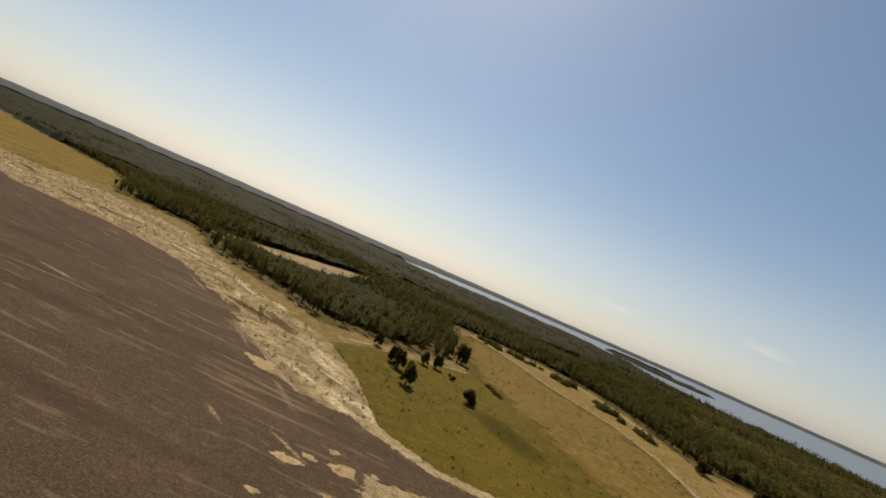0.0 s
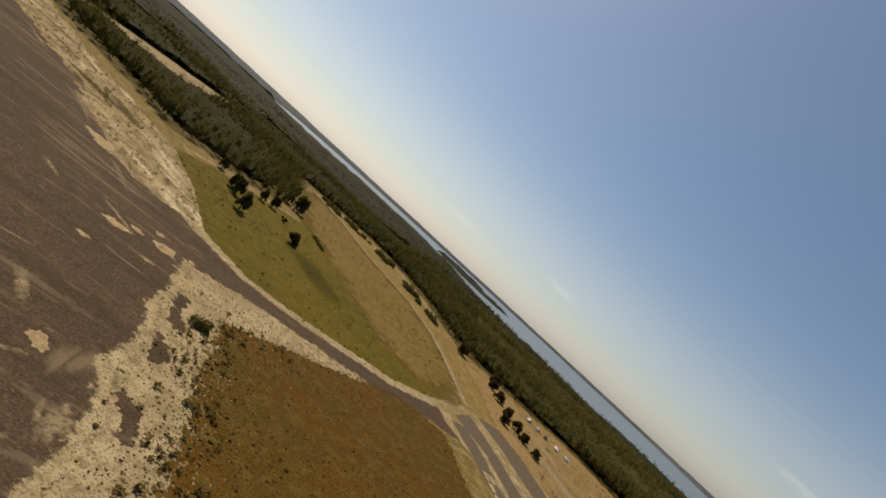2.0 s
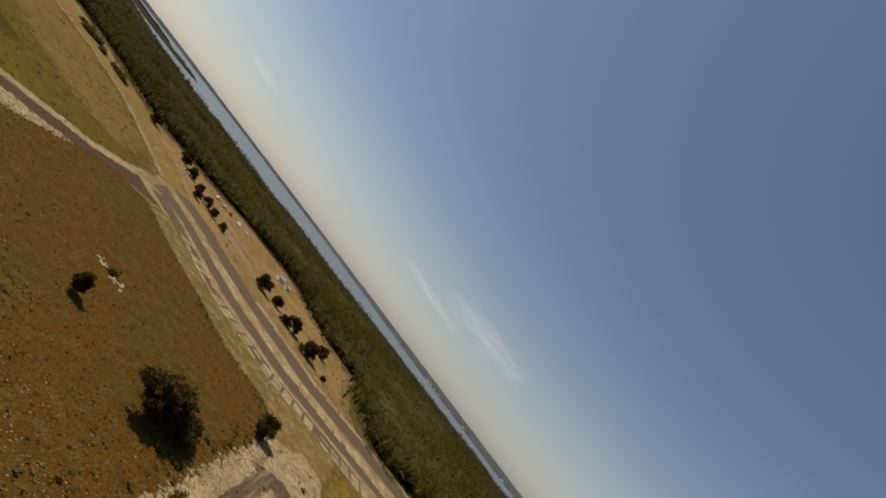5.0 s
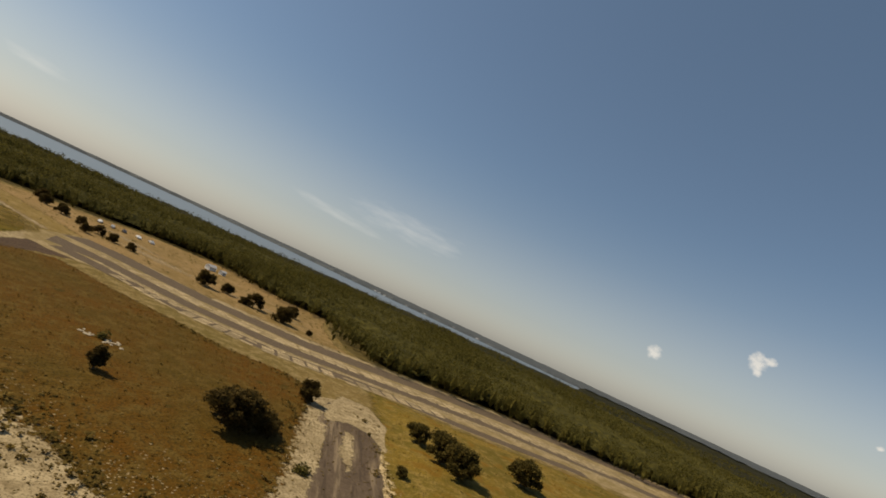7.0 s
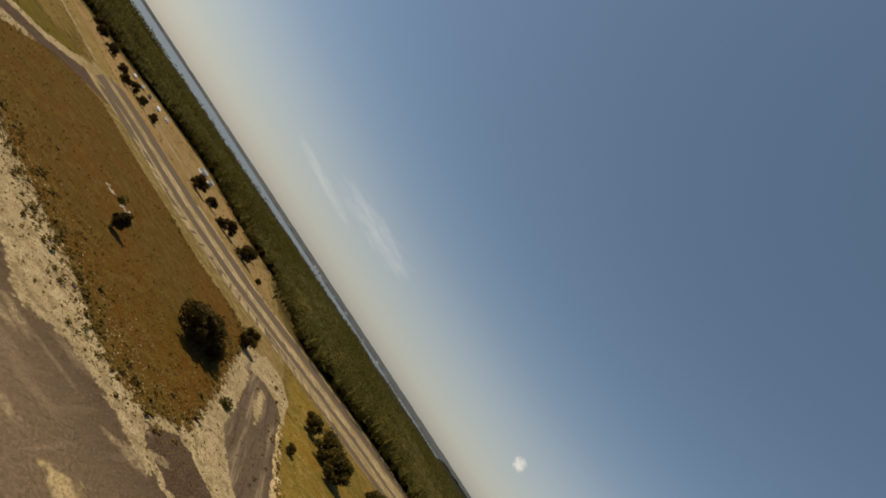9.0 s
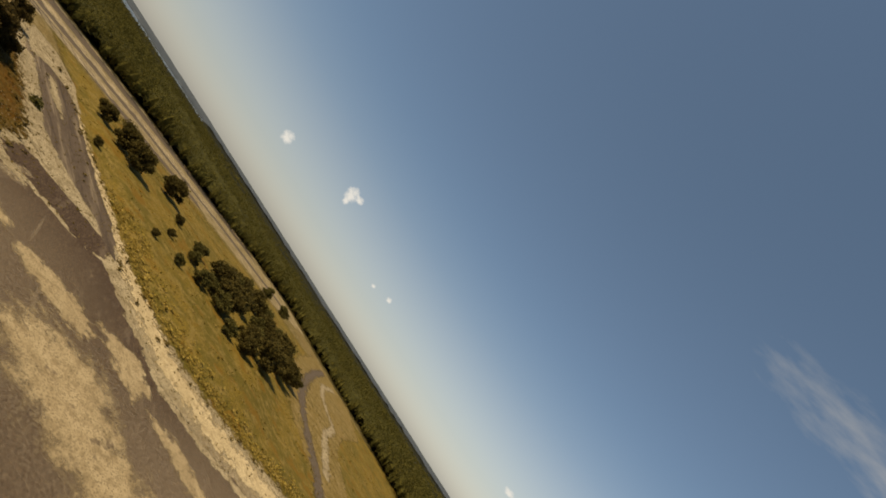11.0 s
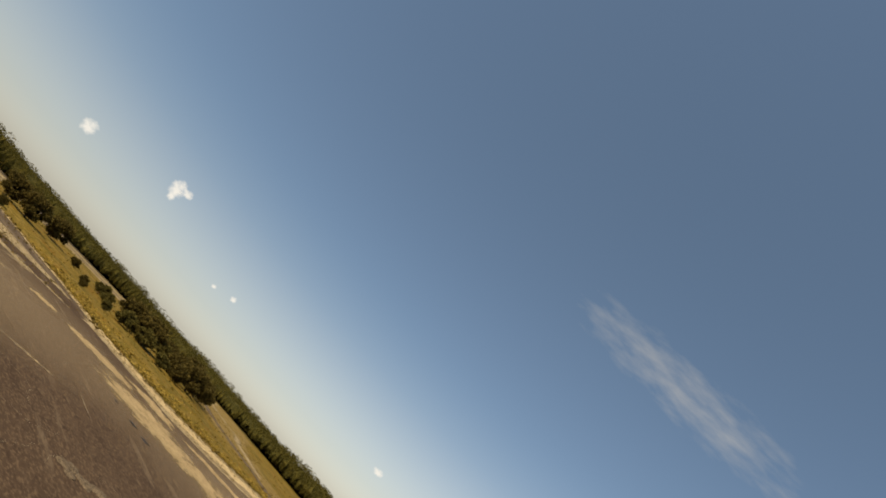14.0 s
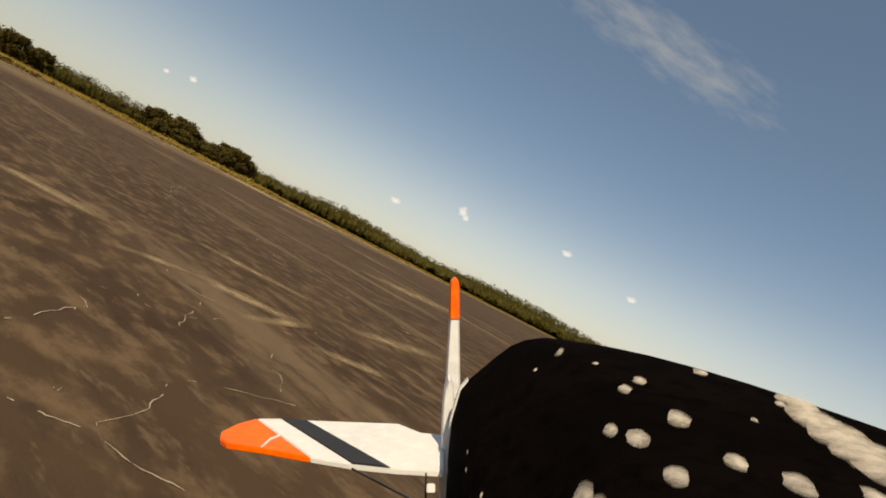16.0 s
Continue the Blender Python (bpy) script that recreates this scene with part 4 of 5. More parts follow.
x, y = scatter(BROWN, 0.62, gen)
gap, drift = rim_gap(x, y), 0.5 + 0.5 * np.sin(x * 0.9 + 2 * np.sin(y * 0.31)) * np.cos(y * 0.6 + np.sin(x * 0.4))
near = 1 + 2.6 * np.clip((48 - y) / 20, 0, 1)
keep = (y < 105) & (gen.uniform(size=len(x)) < 1.1 * np.exp(-gap / (3.2 * near)) * (0.4 + drift))
pads("sand_spots", x[keep], y[keep], 0.10, 0.27, 0.12, M_MOTTLED, "small pale sand spots between the brown weeds", 0.075)
x, y = scatter(BROWN, 0.9, gen)
keep = (y < 105) & (gen.uniform(size=len(x)) < 0.40 * np.exp(-rim_gap(x, y) / 3.5))
pads("dark_weed_humps", x[keep], y[keep], 0.2, 0.5, 0.7, M_MOUND, "low dark weed humps along the edge of the brown field", 0.05)
x, y = scatter(SAND_EAST, 0.62, gen, (APRON, BROWN, VERGE))
keep = (y > -30) & (gen.uniform(size=len(x)) < np.clip(0.85 * np.exp(-np.minimum(rim_gap(x, y) / 5.0, 0.9 + edge_gap(VERGE, x, y) / 3.0)) + 0.12, 0, 1))
pads("sand_weed_humps", x[keep], y[keep], 0.06, 0.24, 0.6, M_MOUND, "small dark weed humps crowding the edge of the sand", 0.03)

x, y = scatter(SAND_EAST, 1.0, gen, (APRON, BROWN, VERGE))
keep = (y > -40) & (gen.uniform(size=len(x)) < 0.42 * np.exp(-np.minimum(rim_gap(x, y), 2.0 + edge_gap(VERGE, x, y) * 1.6) / 3.0))
tufts("sand_weed_mounds", x[keep], y[keep], 0.45, 1.0, M_MOUND, "rounded dark olive weed mounds scattered on the sand", blades=16)

# ---- worn patches, slabs and cracks of the airfield ----
SAND_PATCHES = [
    [(-4.2, 6), (-1, 5.5), (0.5, 2), (1.4, -2), (0, -5.5), (-3, -5.5), (-4.6, -2), (-4.6, 2)],
    [(3, -4.6), (5.4, -7), (7, -10.5), (4, -14.4), (-1.6, -13.6), (0, -9)],
    [(-5, 12), (-2.2, 12), (-1.2, 9), (-2.6, 7.6), (-4.2, 8.8)],
    [(-14.3, -1.3), (-9.7, -2.1), (-7.3, -2.7), (-5.4, -7.6), (-4.9, -11), (-8, -14), (-10.3, -17.4), (-12, -24), (-20, -22), (-19, -14), (-17, -7)],
    [(0, -16), (2, -21), (-1, -31), (-4, -33), (-3, -24)],
]
for i, poly in enumerate(SAND_PATCHES):
    wide = 5.0 if i == 3 else 2.2
    frayed_patch("sand_patch", poly, 0.062 + 0.004 * i, M_BLOWN, "pale blown sand lying on the asphalt", "sand", width=wide, scale=0.35 if i == 3 else 0.6, step=0.4, blur=0.5 if i == 3 else 0.3, spread=3.2)
frayed_band("north_track", [(-98, 176), (-93, 191), (-86, 202), (-78, 214), (-69, 229)], 1.3, 0.064, M_SANDTRACK, "narrow sandy track along the wood's edge", "track", scale=0.5, step=0.7)
frayed_band("far_track", [(-122, 372), (-85, 346), (-48, 309), (-11, 285), (8, 257), (17, 236), (27, 206), (32, 190)], 1.5, 0.068, M_SANDTRACK, "pale sandy track across the far field", "track", scale=0.5, step=1.0)
frayed_band("sand_strip_far", [(-120, 384), (-92, 384), (-66, 381), (-44, 371), (-24, 354), (-8, 333), (6, 310)], 2.6, 0.072, M_SANDTRACK, "bare sandy strip among bushes before the far wood", "sand", scale=0.3, step=1.2)
M_SLAB = material("worn_concrete", [(0.42, 0.335, 0.205), (0.33, 0.258, 0.15), (0.24, 0.182, 0.10), (0.15, 0.115, 0.056)], 0.4, bump=0.01, bump_scale=8, fine=1.2, per_object=0.28)
taxi = bpy.data.objects["taxi_strip"]


def slab_mesh(length, width, seed):
    gen = np.random.default_rng(seed)
    bm = bmesh.new()
    ring = []
    for cx, cy in ((-1, -1), (0, -1), (1, -1), (1, 0), (1, 1), (0, 1), (-1, 1), (-1, 0)):
        ring.append((cx * length / 2 + gen.uniform(-0.3, 0.3), cy * width / 2 + gen.uniform(-0.2, 0.2)))
    top = [bm.verts.new((x * 0.97, y * 0.97, 0.035)) for x, y in ring]
    low = [bm.verts.new((x, y, -0.03)) for x, y in ring]
    bm.faces.new(top)
    for i in range(8):
        j = (i + 1) % 8
        bm.faces.new((top[i], low[i], low[j], top[j]))
    me = bpy.data.meshes.new("slab")
    bm.to_mesh(me)
    bm.free()
    me.materials.append(M_SLAB)
    return me


slabs = [slab_mesh(3.7, 1.85, 80 + k) for k in range(6)]
gen = np.random.default_rng(83)


def lay_slabs(line, across, rows, pitch):
    """Rows of slabs along a line; across is the row's distance from it."""
    for (ax, ay), (bx, by) in zip(line, line[1:]):
        length = math.hypot(bx - ax, by - ay)
        way = math.atan2(by - ay, bx - ax)
        for i in range(int(length / pitch)):
            for r in range(rows):
                if gen.uniform() < 0.12:
                    continue
                s = (i + 0.5) * pitch
                off = across + r * 2.3 + gen.uniform(-0.15, 0.15)
                ob = new("slab", slabs[int(gen.integers(0, 6))])
                ob.parent = taxi
                ob.matrix_world = pose(ax + math.cos(way) * s - math.sin(way) * off, ay + math.sin(way) * s + math.cos(way) * off, 0.06, 0, 0, math.degrees(way) + gen.uniform(-3, 3) + (180 if gen.uniform() < 0.5 else 0))


lay_slabs([(54, 150), (65, 132), (84, 113), (108, 99), (152, 76), (200, 36)], 1.6, 4, 4.3)
lay_slabs([(42, 146), (52, 122), (68, 104), (90, 91), (124, 74)], -2.6, 3, 4.6)

M_CRACK = material("sand_filled_crack", [(0.34, 0.29, 0.21), (0.24, 0.20, 0.14), (0.42, 0.37, 0.28)], 3.0, rough=0.95, fine=12)
gen = np.random.default_rng(91)


def crack(points, width):
    """A thin crooked seam of pale grit through the points."""
    line = []
    for (ax, ay), (bx, by) in zip(points, points[1:]):
        n = max(3, int(math.hypot(bx - ax, by - ay) / 0.09))
        n = min(n, 60)
        for i in range(n):
            s = i / n
            j = math.hypot(bx - ax, by - ay) * 0.09
            line.append((ax + (bx - ax) * s + gen.normal() * j * 0.5, ay + (by - ay) * s + gen.normal() * j * 0.5))
    line.append(points[-1])
    bm = bmesh.new()
    left, right = [], []
    for i, (x, y) in enumerate(line):
        nx, ny = line[min(i + 1, len(line) - 1)][0] - line[max(i - 1, 0)][0], line[min(i + 1, len(line) - 1)][1] - line[max(i - 1, 0)][1]
        length = math.hypot(nx, ny) or 1
        w = width * gen.uniform(0.1, 1.0)
        left.append(bm.verts.new((x - ny / length * w, y + nx / length * w, 0.046)))
        right.append(bm.verts.new((x + ny / length * w, y - nx / length * w, 0.046)))
    for i in range(len(line) - 1):
        if i * 7919 % 11 < 8:
            bm.faces.new((right[i], right[i + 1], left[i + 1], left[i]))
    ob = link("crack", bm, M_CRACK, None, "thin crooked crack filled with pale grit")
    ob["category"], ob["kind"] = "crack", "structure"


for points in ([(-94.73, 16.83), (-94.64, 16.77), (-94.46, 16.65), (-94.29, 16.54)], [(-94.33, 16.55), (-94.21, 16.50), (-94.24, 16.48), (-94.06, 16.52)], [(-95.06, 16.11), (-95.16, 16.12), (-95.28, 16.19), (-95.41, 16.25), (-95.57, 16.44)],
               [(-95.50, 16.74), (-95.55, 16.66), (-95.58, 16.61), (-95.61, 16.53)], [(-94.06, 15.18), (-94.31, 15.26), (-94.60, 15.29), (-94.78, 15.35)], [(-94.95, 15.98), (-94.94, 15.83), (-94.93, 15.62), (-94.94, 15.39)],
               [(-93.22, 15.59), (-93.48, 15.67), (-93.86, 15.84), (-94.05, 15.90)], [(-92.47, 15.80), (-92.71, 15.78), (-92.99, 15.59), (-93.27, 15.02), (-93.32, 14.74)], [(-92.88, 14.27), (-93.26, 14.47)],
               [(-93.47, 14.58), (-93.74, 14.22), (-93.76, 13.87)], [(-95.61, 16.53), (-95.66, 16.44), (-95.80, 16.36), (-95.88, 16.26), (-95.96, 16.15)], [(-95.57, 16.44), (-95.66, 16.44)],
               [(-94.94, 15.39), (-94.98, 15.12)], [(-93.59, 16.13), (-93.77, 16.13), (-93.83, 16.07)], [(-95.34, 16.60), (-95.39, 16.59), (-95.33, 16.57)], [(-93.80, 15.79), (-93.69, 15.63), (-93.55, 15.49)], [(-93.70, 16.40), (-93.72, 16.26)]):
    crack(points, 0.0045)
for i in range(46):
    x, y = gen.uniform(-100, -30), gen.uniform(-25, 40)
    a = gen.uniform(0, 2 * math.pi)
    pts = [(x, y)]
    for _ in range(int(gen.integers(3, 8))):
        a += gen.normal() * 0.6
        step = gen.uniform(0.6, 2.2)
        pts.append((pts[-1][0] + step * math.cos(a), pts[-1][1] + step * math.sin(a)))
    if min(math.hypot(px + 95, py - 16) for px, py in pts) > 3.5:
        crack(pts, 0.009)

def product(tree, a, b, op="MULTIPLY"):
    m = tree.nodes.new("ShaderNodeMath")
    m.operation = op
    for sock, v in zip(m.inputs, (a, b)):
        if isinstance(v, (int, float)):
            sock.default_value = v
        else:
            tree.links.new(v, sock)
    return m.outputs[0]


def film(name, colour, scale, lo, hi, most=0.9, axes=("X", "Y")):
    """A thin cover that frays and thins out towards the rim of its sheet."""
    m = bpy.data.materials.new(name)
    m.use_nodes = True
    tree = m.node_tree
    n, l = tree.nodes, tree.links
    bsdf = n["Principled BSDF"]
    bsdf.inputs["Base Color"].default_value, bsdf.inputs["Roughness"].default_value, bsdf.inputs["Specular IOR Level"].default_value = (*colour, 1), 0.95, 0.04
    mixer, clear, coord, geo, split, grit, edge = (n.new("ShaderNode" + k) for k in ("MixShader", "BsdfTransparent", "TexCoord", "NewGeometry", "SeparateXYZ", "TexNoise", "MapRange"))
    grit.inputs["Scale"].default_value, grit.inputs["Detail"].default_value, grit.inputs["Roughness"].default_value = scale, 9, 0.68
    l.new(geo.outputs["Position"], grit.inputs["Vector"])
    l.new(coord.outputs["Generated"], split.inputs[0])
    fade = 16.0
    for axis in axes:
        fade = product(tree, fade, product(tree, split.outputs[axis], product(tree, 1.0, split.outputs[axis], "SUBTRACT")))
    edge.inputs["From Min"].default_value, edge.inputs["From Max"].default_value, edge.inputs["To Max"].default_value = lo, hi, most
    l.new(product(tree, product(tree, grit.outputs["Fac"], product(tree, fade, 0.75, "POWER")), 1.0), edge.inputs["Value"])
    l.new(edge.outputs[0], mixer.inputs["Fac"])
    l.new(clear.outputs[0], mixer.inputs[1])
    l.new(bsdf.outputs[0], mixer.inputs[2])
    l.new(mixer.outputs[0], n["Material Output"].inputs["Surface"])
    return m


M_FILM = film("dust_film", (0.27, 0.205, 0.125), 2.2, 0.28, 0.62)
M_HOLLOW = film("damp_grass_film", (0.056, 0.050, 0.008), 0.25, 0.14, 0.52, 0.6)


def dust(a, b, width, z, mat=M_FILM, name="dust_drift", label="thin drift of pale dust on the asphalt", category="dust"):
    """A thin drift along a line on the ground."""
    length = math.hypot(b[0] - a[0], b[1] - a[1]) * 1.25
    cols = 10
    verts = [(length * (i / cols - 0.5), width * (j - 1) * (1 + 0.1 * math.sin(2.3 * i + a[0])), 0) for j in range(3) for i in range(cols + 1)]
    faces = [(j * 11 + i, j * 11 + i + 1, (j + 1) * 11 + i + 1, (j + 1) * 11 + i) for j in range(2) for i in range(cols)]
    ob = new(name, mesh_from(name, verts, faces, mat))
    ob.matrix_world = pose((a[0] + b[0]) / 2, (a[1] + b[1]) / 2, z, 0, 0, math.degrees(math.atan2(b[1] - a[1], b[0] - a[0])))
    tagged(ob, label, category, kind="structure")


for i, (a, b, w) in enumerate((((-90.23, 17.36), (-91.03, 16.35), 0.5), ((-92.18, 16.21), (-92.19, 15.53), 0.3), ((-92.19, 15.53), (-92.76, 14.37), 0.5), ((-90.12, 14.98), (-91.17, 13.7), 0.45),
                              ((-93.24, 15.18), (-92.71, 14.3), 0.25), ((-81.8, 7.1), (-80.6, 1.8), 3.2), ((-92.16, 13.37), (-91.77, 11.63), 0.55), ((-93.5, 14.53), (-93.71, 13.87), 0.3))):
    mx, my, k = (a[0] + b[0]) / 2, (a[1] + b[1]) / 2, 0.8
    dust((mx + (a[0] - mx) * k * 1.6, my + (a[1] - my) * k * 1.6), (mx + (b[0] - mx) * k * 1.6, my + (b[1] - my) * k * 1.6), w * 0.55, 0.044 + 0.0005 * i)
for i, (a, b, w) in enumerate((((-45, 182), (-22, 163), 8),)):
    dust(a, b, w, 0.056 + 0.001 * i, M_HOLLOW, "dark_grass", "darker grass hollow in the green field", "grass")
M_SANDFILM = film("blown_sand", (0.34, 0.26, 0.155), 1.3, 0.32, 0.60, 0.8)
M_HAZEFILM = film("dusty_asphalt_film", (0.25, 0.186, 0.118), 2.8, 0.20, 0.60, 0.66)
drifts = [(-57, 99, -43, 96, 1.4), (-44, 104, -37, 100, 1.2), (-66, 94, -58, 91, 1.4), (-135, 99, -118, 102, 2.0), (-35, 9, -32.6, 2, 0.9), (-37, 68, -30, 63, 2.2), (-22, 44, -15, 41, 2.0), (-30, 50, -22, 60, 1.2), (-12, 20, -6, 14, 2.0)]
for i, (ax, ay, bx, by, w) in enumerate(drifts):
    dust((ax, ay), (bx, by), w * 0.6, 0.0440 + 0.0003 * i, M_SANDFILM)
for i, (a, b, w) in enumerate((((64, 226), (92, 186), 9), ((66, 262), (86, 212), 6), ((90, 190), (130, 150), 5))):
    dust(a, b, w, 0.0690 + 0.0004 * i, M_SANDFILM, "sand_drift", "drift of clean pale sand", "sand")
shore = [(-420, 122), (-300, 138), (-236, 136), (-200, 150), (-157, 153), (-118, 139), (-87, 122), (-70, 114), (-53, 117)]
for i in range(44):
    k = int(gen.integers(0, 7)) if i < 20 else int(gen.integers(3, 7))
    (ax, ay), (bx, by) = shore[k], shore[k + 1]
    s = gen.uniform()
    x, y, off, length = ax + (bx - ax) * s, ay + (by - ay) * s, gen.uniform(-22, 10), gen.uniform(8, 30)
    way = math.atan2(by - ay, bx - ax) + gen.normal() * 0.1 if off > -3 else 0.36 + gen.normal() * 0.06
    x, y = x - math.sin(way) * off * 0.6, y + math.cos(way) * off
    dust((x, y), (x + length * math.cos(way), y + length * math.sin(way)), gen.uniform(0.3, 1.2), 0.0425 + 0.0001 * i, M_SANDFILM if gen.uniform() < 0.6 and off > -3 else M_HAZEFILM)
M_WEEDFILM = film("sparse_weeds", (0.085, 0.058, 0.020), 0.6, 0.26, 0.55, 0.9)
M_BRIGHTFILM = film("clean_sand", (0.56, 0.46, 0.29), 0.8, 0.28, 0.58, 0.9)
for i in range(54):
    k = int(gen.integers(0, 8)) if i < 24 else int(gen.integers(3, 8))
    (ax, ay), (bx, by) = shore[k], shore[k + 1]
    s = gen.uniform()
    x, y, off, length = ax + (bx - ax) * s, ay + (by - ay) * s, gen.uniform(4, 44), gen.uniform(10, 30)
    way = math.atan2(by - ay, bx - ax) + gen.normal() * 0.2
    x, y = x - math.sin(way) * off * 0.6, y + math.cos(way) * off
    if inside(SAND_NORTH, [x + length / 2 * math.cos(way)], [y + length / 2 * math.sin(way)])[0]:
        weedy = gen.uniform() < 0.55
        dust((x, y), (x + length * math.cos(way), y + length * math.sin(way)), gen.uniform(1.0, 3.6), 0.0355 + 0.0001 * i, M_WEEDFILM if weedy else M_BRIGHTFILM,
             "weed_patch" if weedy else "sand_drift", "sparse brown weeds on the sand" if weedy else "drift of clean pale sand", "weeds" if weedy else "sand")
for i, (ax, ay, bx, by, w) in enumerate(((-50, 45, 8, -8, 24), (-28, -2, 18, -62, 22))):
    dust((ax, ay), (bx, by), w, 0.0415 + 0.0004 * i, M_HAZEFILM)
for i in range(70):
    x, y = gen.uniform(-150, 4), gen.uniform(-45, 112)
    a, r = gen.normal() * 0.06 + 0.36, gen.uniform(3, 12)
    if inside(APRON, [x], [y])[0] and math.hypot(x + 97, y - 17) > 9:
        dust((x, y), (x + r * math.cos(a), y + r * math.sin(a)), gen.uniform(0.15, 0.6), 0.0470 + 0.00005 * i, M_HAZEFILM if i % 3 else M_FILM)

# dust worn off the sand onto the asphalt beside it
seam = [(-20, 68), (-14, 58), (-10, 46), (-7, 36), (-4, 30), (4, 24), (12, 20)]
for i in range(30):
    (ax, ay), (bx, by) = seam[i % 6], seam[i % 6 + 1]
    way, out, r = math.atan2(by - ay, bx - ax) + gen.normal() * 0.25, gen.uniform(0.5, 7.0), gen.uniform(3, 9)
    x, y = ax + (bx - ax) * gen.uniform(-0.2, 0.7) + math.sin(way) * out, ay + (by - ay) * gen.uniform(-0.2, 0.7) - math.cos(way) * out
    dust((x, y), (x + r * math.cos(way), y + r * math.sin(way)), gen.uniform(0.5, 1.8), 0.0484 + 0.0001 * i, M_SANDFILM if i % 2 else M_HAZEFILM)
# dusty paving joints along the old runway
for i, (ax, ay, bx, by, w) in enumerate(((-136, 90, -112, 104, 0.5), (-114, 103, -89, 114, 0.45), (-85, 105, -76, 108, 0.35), (-46, 68, -39, 73, 0.35), (-60, 98, -52, 101, 0.3))):
    dust((ax, ay), (bx, by), w, 0.0530 + 0.0001 * i, M_FILM, "dusty_joint", "dusty paving joint in the old asphalt", "joint")
ISLANDS = (
    [(-50, 93), (-50, 94.6), (-47, 96), (-45, 96), (-46, 94), (-48, 93)],
    [(-48, 98.6), (-46.4, 99.8), (-45, 99), (-46, 98)],
    [(-44, 100), (-43, 102.6), (-41, 104), (-39.8, 102.6), (-40, 100), (-42, 99)],
    [(-39.4, 92), (-38, 93.4), (-36.8, 93.2), (-38, 92)],
    [(-47, 105), (-46, 106), (-45, 105), (-46, 103.6)],
    [(-34, 96), (-34.4, 99.4), (-31, 98), (-30, 96), (-31, 94), (-32.4, 94)],
    [(-37.4, 98.4), (-37, 100), (-35.8, 99.2)],
    [(-45, 83), (-44, 84), (-42.6, 84.2), (-43, 83)],
    [(-26.4, 61), (-26, 62.2), (-24, 61.4), (-23, 60), (-25, 60)],
    [(-85, 121), (-79, 124), (-74, 119), (-77, 117), (-82, 119)],
)
for i, poly in enumerate(ISLANDS):
    patch("sand_patch", poly, 0.0560 + 0.0005 * i, M_BLOWN, "small island of pale blown sand on the asphalt", "sand", step=0.2, wobble=0.35, seed=80 + i, fringe=0.6)
LOBES = (
    [(9, 21.5), (10.8, 16.5), (12.8, 11), (13, 7), (18, 5), (24, 7), (22.4, 11), (20.4, 15.5), (18.4, 20.5), (16.8, 23.8), (12.5, 22.8)],
    [(-31, 92.5), (-28, 93.5), (-26, 88.5), (-22, 84.4), (-23.2, 82.4), (-27, 86.4), (-29.6, 90)],
    [(-22.6, 79.6), (-19, 77), (-18, 73.4), (-19.2, 72.6), (-21, 75.6), (-24.4, 78)],
    [(-16.4, 65.4), (-12.4, 64.6), (-9.4, 60), (-10.2, 58.8), (-12.4, 61.4), (-16, 63.6)],
)
for i, poly in enumerate(LOBES):
    patch("asphalt_lobe", poly, 0.0450 + 0.0005 * i, M_ASPHALT, "ragged bay of worn asphalt reaching into the sand", "asphalt", step=0.25, wobble=0.5, seed=95 + i, fringe=0.7)
M_TAR = material("tar_patch", [(0.018, 0.016, 0.015), (0.03, 0.026, 0.023), (0.05, 0.043, 0.036)], 1.0, rough=0.6, bump=0.01, bump_scale=10)
for poly in ([(-22.6, -6.0), (-21.6, -5.4), (-21.2, -6.0), (-22.0, -6.8)], [(-24.7, -7.8), (-23.8, -7.2), (-23.3, -7.9), (-24.3, -8.6)], [(-19.4, -3.3), (-18.8, -3.1), (-18.7, -3.6), (-19.3, -3.8)]):
    patch("tar_patch", poly, 0.068, M_TAR, "small black tar patch on the asphalt", "tar patch", step=0.15, wobble=0.12, seed=poly[0][0])
M_RUBBLE = material("broken_asphalt", [(0.050, 0.038, 0.027), (0.10, 0.076, 0.052), (0.20, 0.152, 0.098)], 2.0, rough=0.8, bump=0.02, bump_scale=9)


def chunk(seed, size, mat, flat=0.4):
    """A broken lump: a crumpled low ball."""
    gen2 = np.random.default_rng(seed)
    bm = bmesh.new()
    bmesh.ops.create_icosphere(bm, subdivisions=2, radius=size)
    for v in bm.verts:
        k = 1 + 0.35 * noise.noise(v.co / size * 1.3 + Vector((seed, 0, 0)))
        v.co = Vector((v.co.x * k * gen2.uniform(0.95, 1.05), v.co.y * k, max(v.co.z * k * flat, -0.08 * size)))
    me = bpy.data.meshes.new("chunk")
    bm.to_mesh(me)
    bm.free()
    me.materials.append(mat)
    return me


lumps = [chunk(100 + k, 0.45, M_RUBBLE, 0.22) for k in range(3)]
debris = tagged(new("broken_asphalt"), "heaved strip of broken asphalt chunks on the apron", "rubble")
debris.matrix_world = pose(-48.3, -3.6, 0.03)
for i in range(22):
    s = i / 21
    ob = new("chunk", lumps[i % 3])
    ob.parent = debris
    ob.matrix_local = pose(-0.6 + 1.5 * s + gen.normal() * 0.25, 2.9 - 6.2 * s + gen.normal() * 0.2, 0.02, 0, 0, gen.uniform(0, 360)) @ Matrix.Scale(gen.uniform(0.5, 1.4), 4)
stones = [chunk(110 + k, 0.6, M_LIME, 0.35) for k in range(3)]
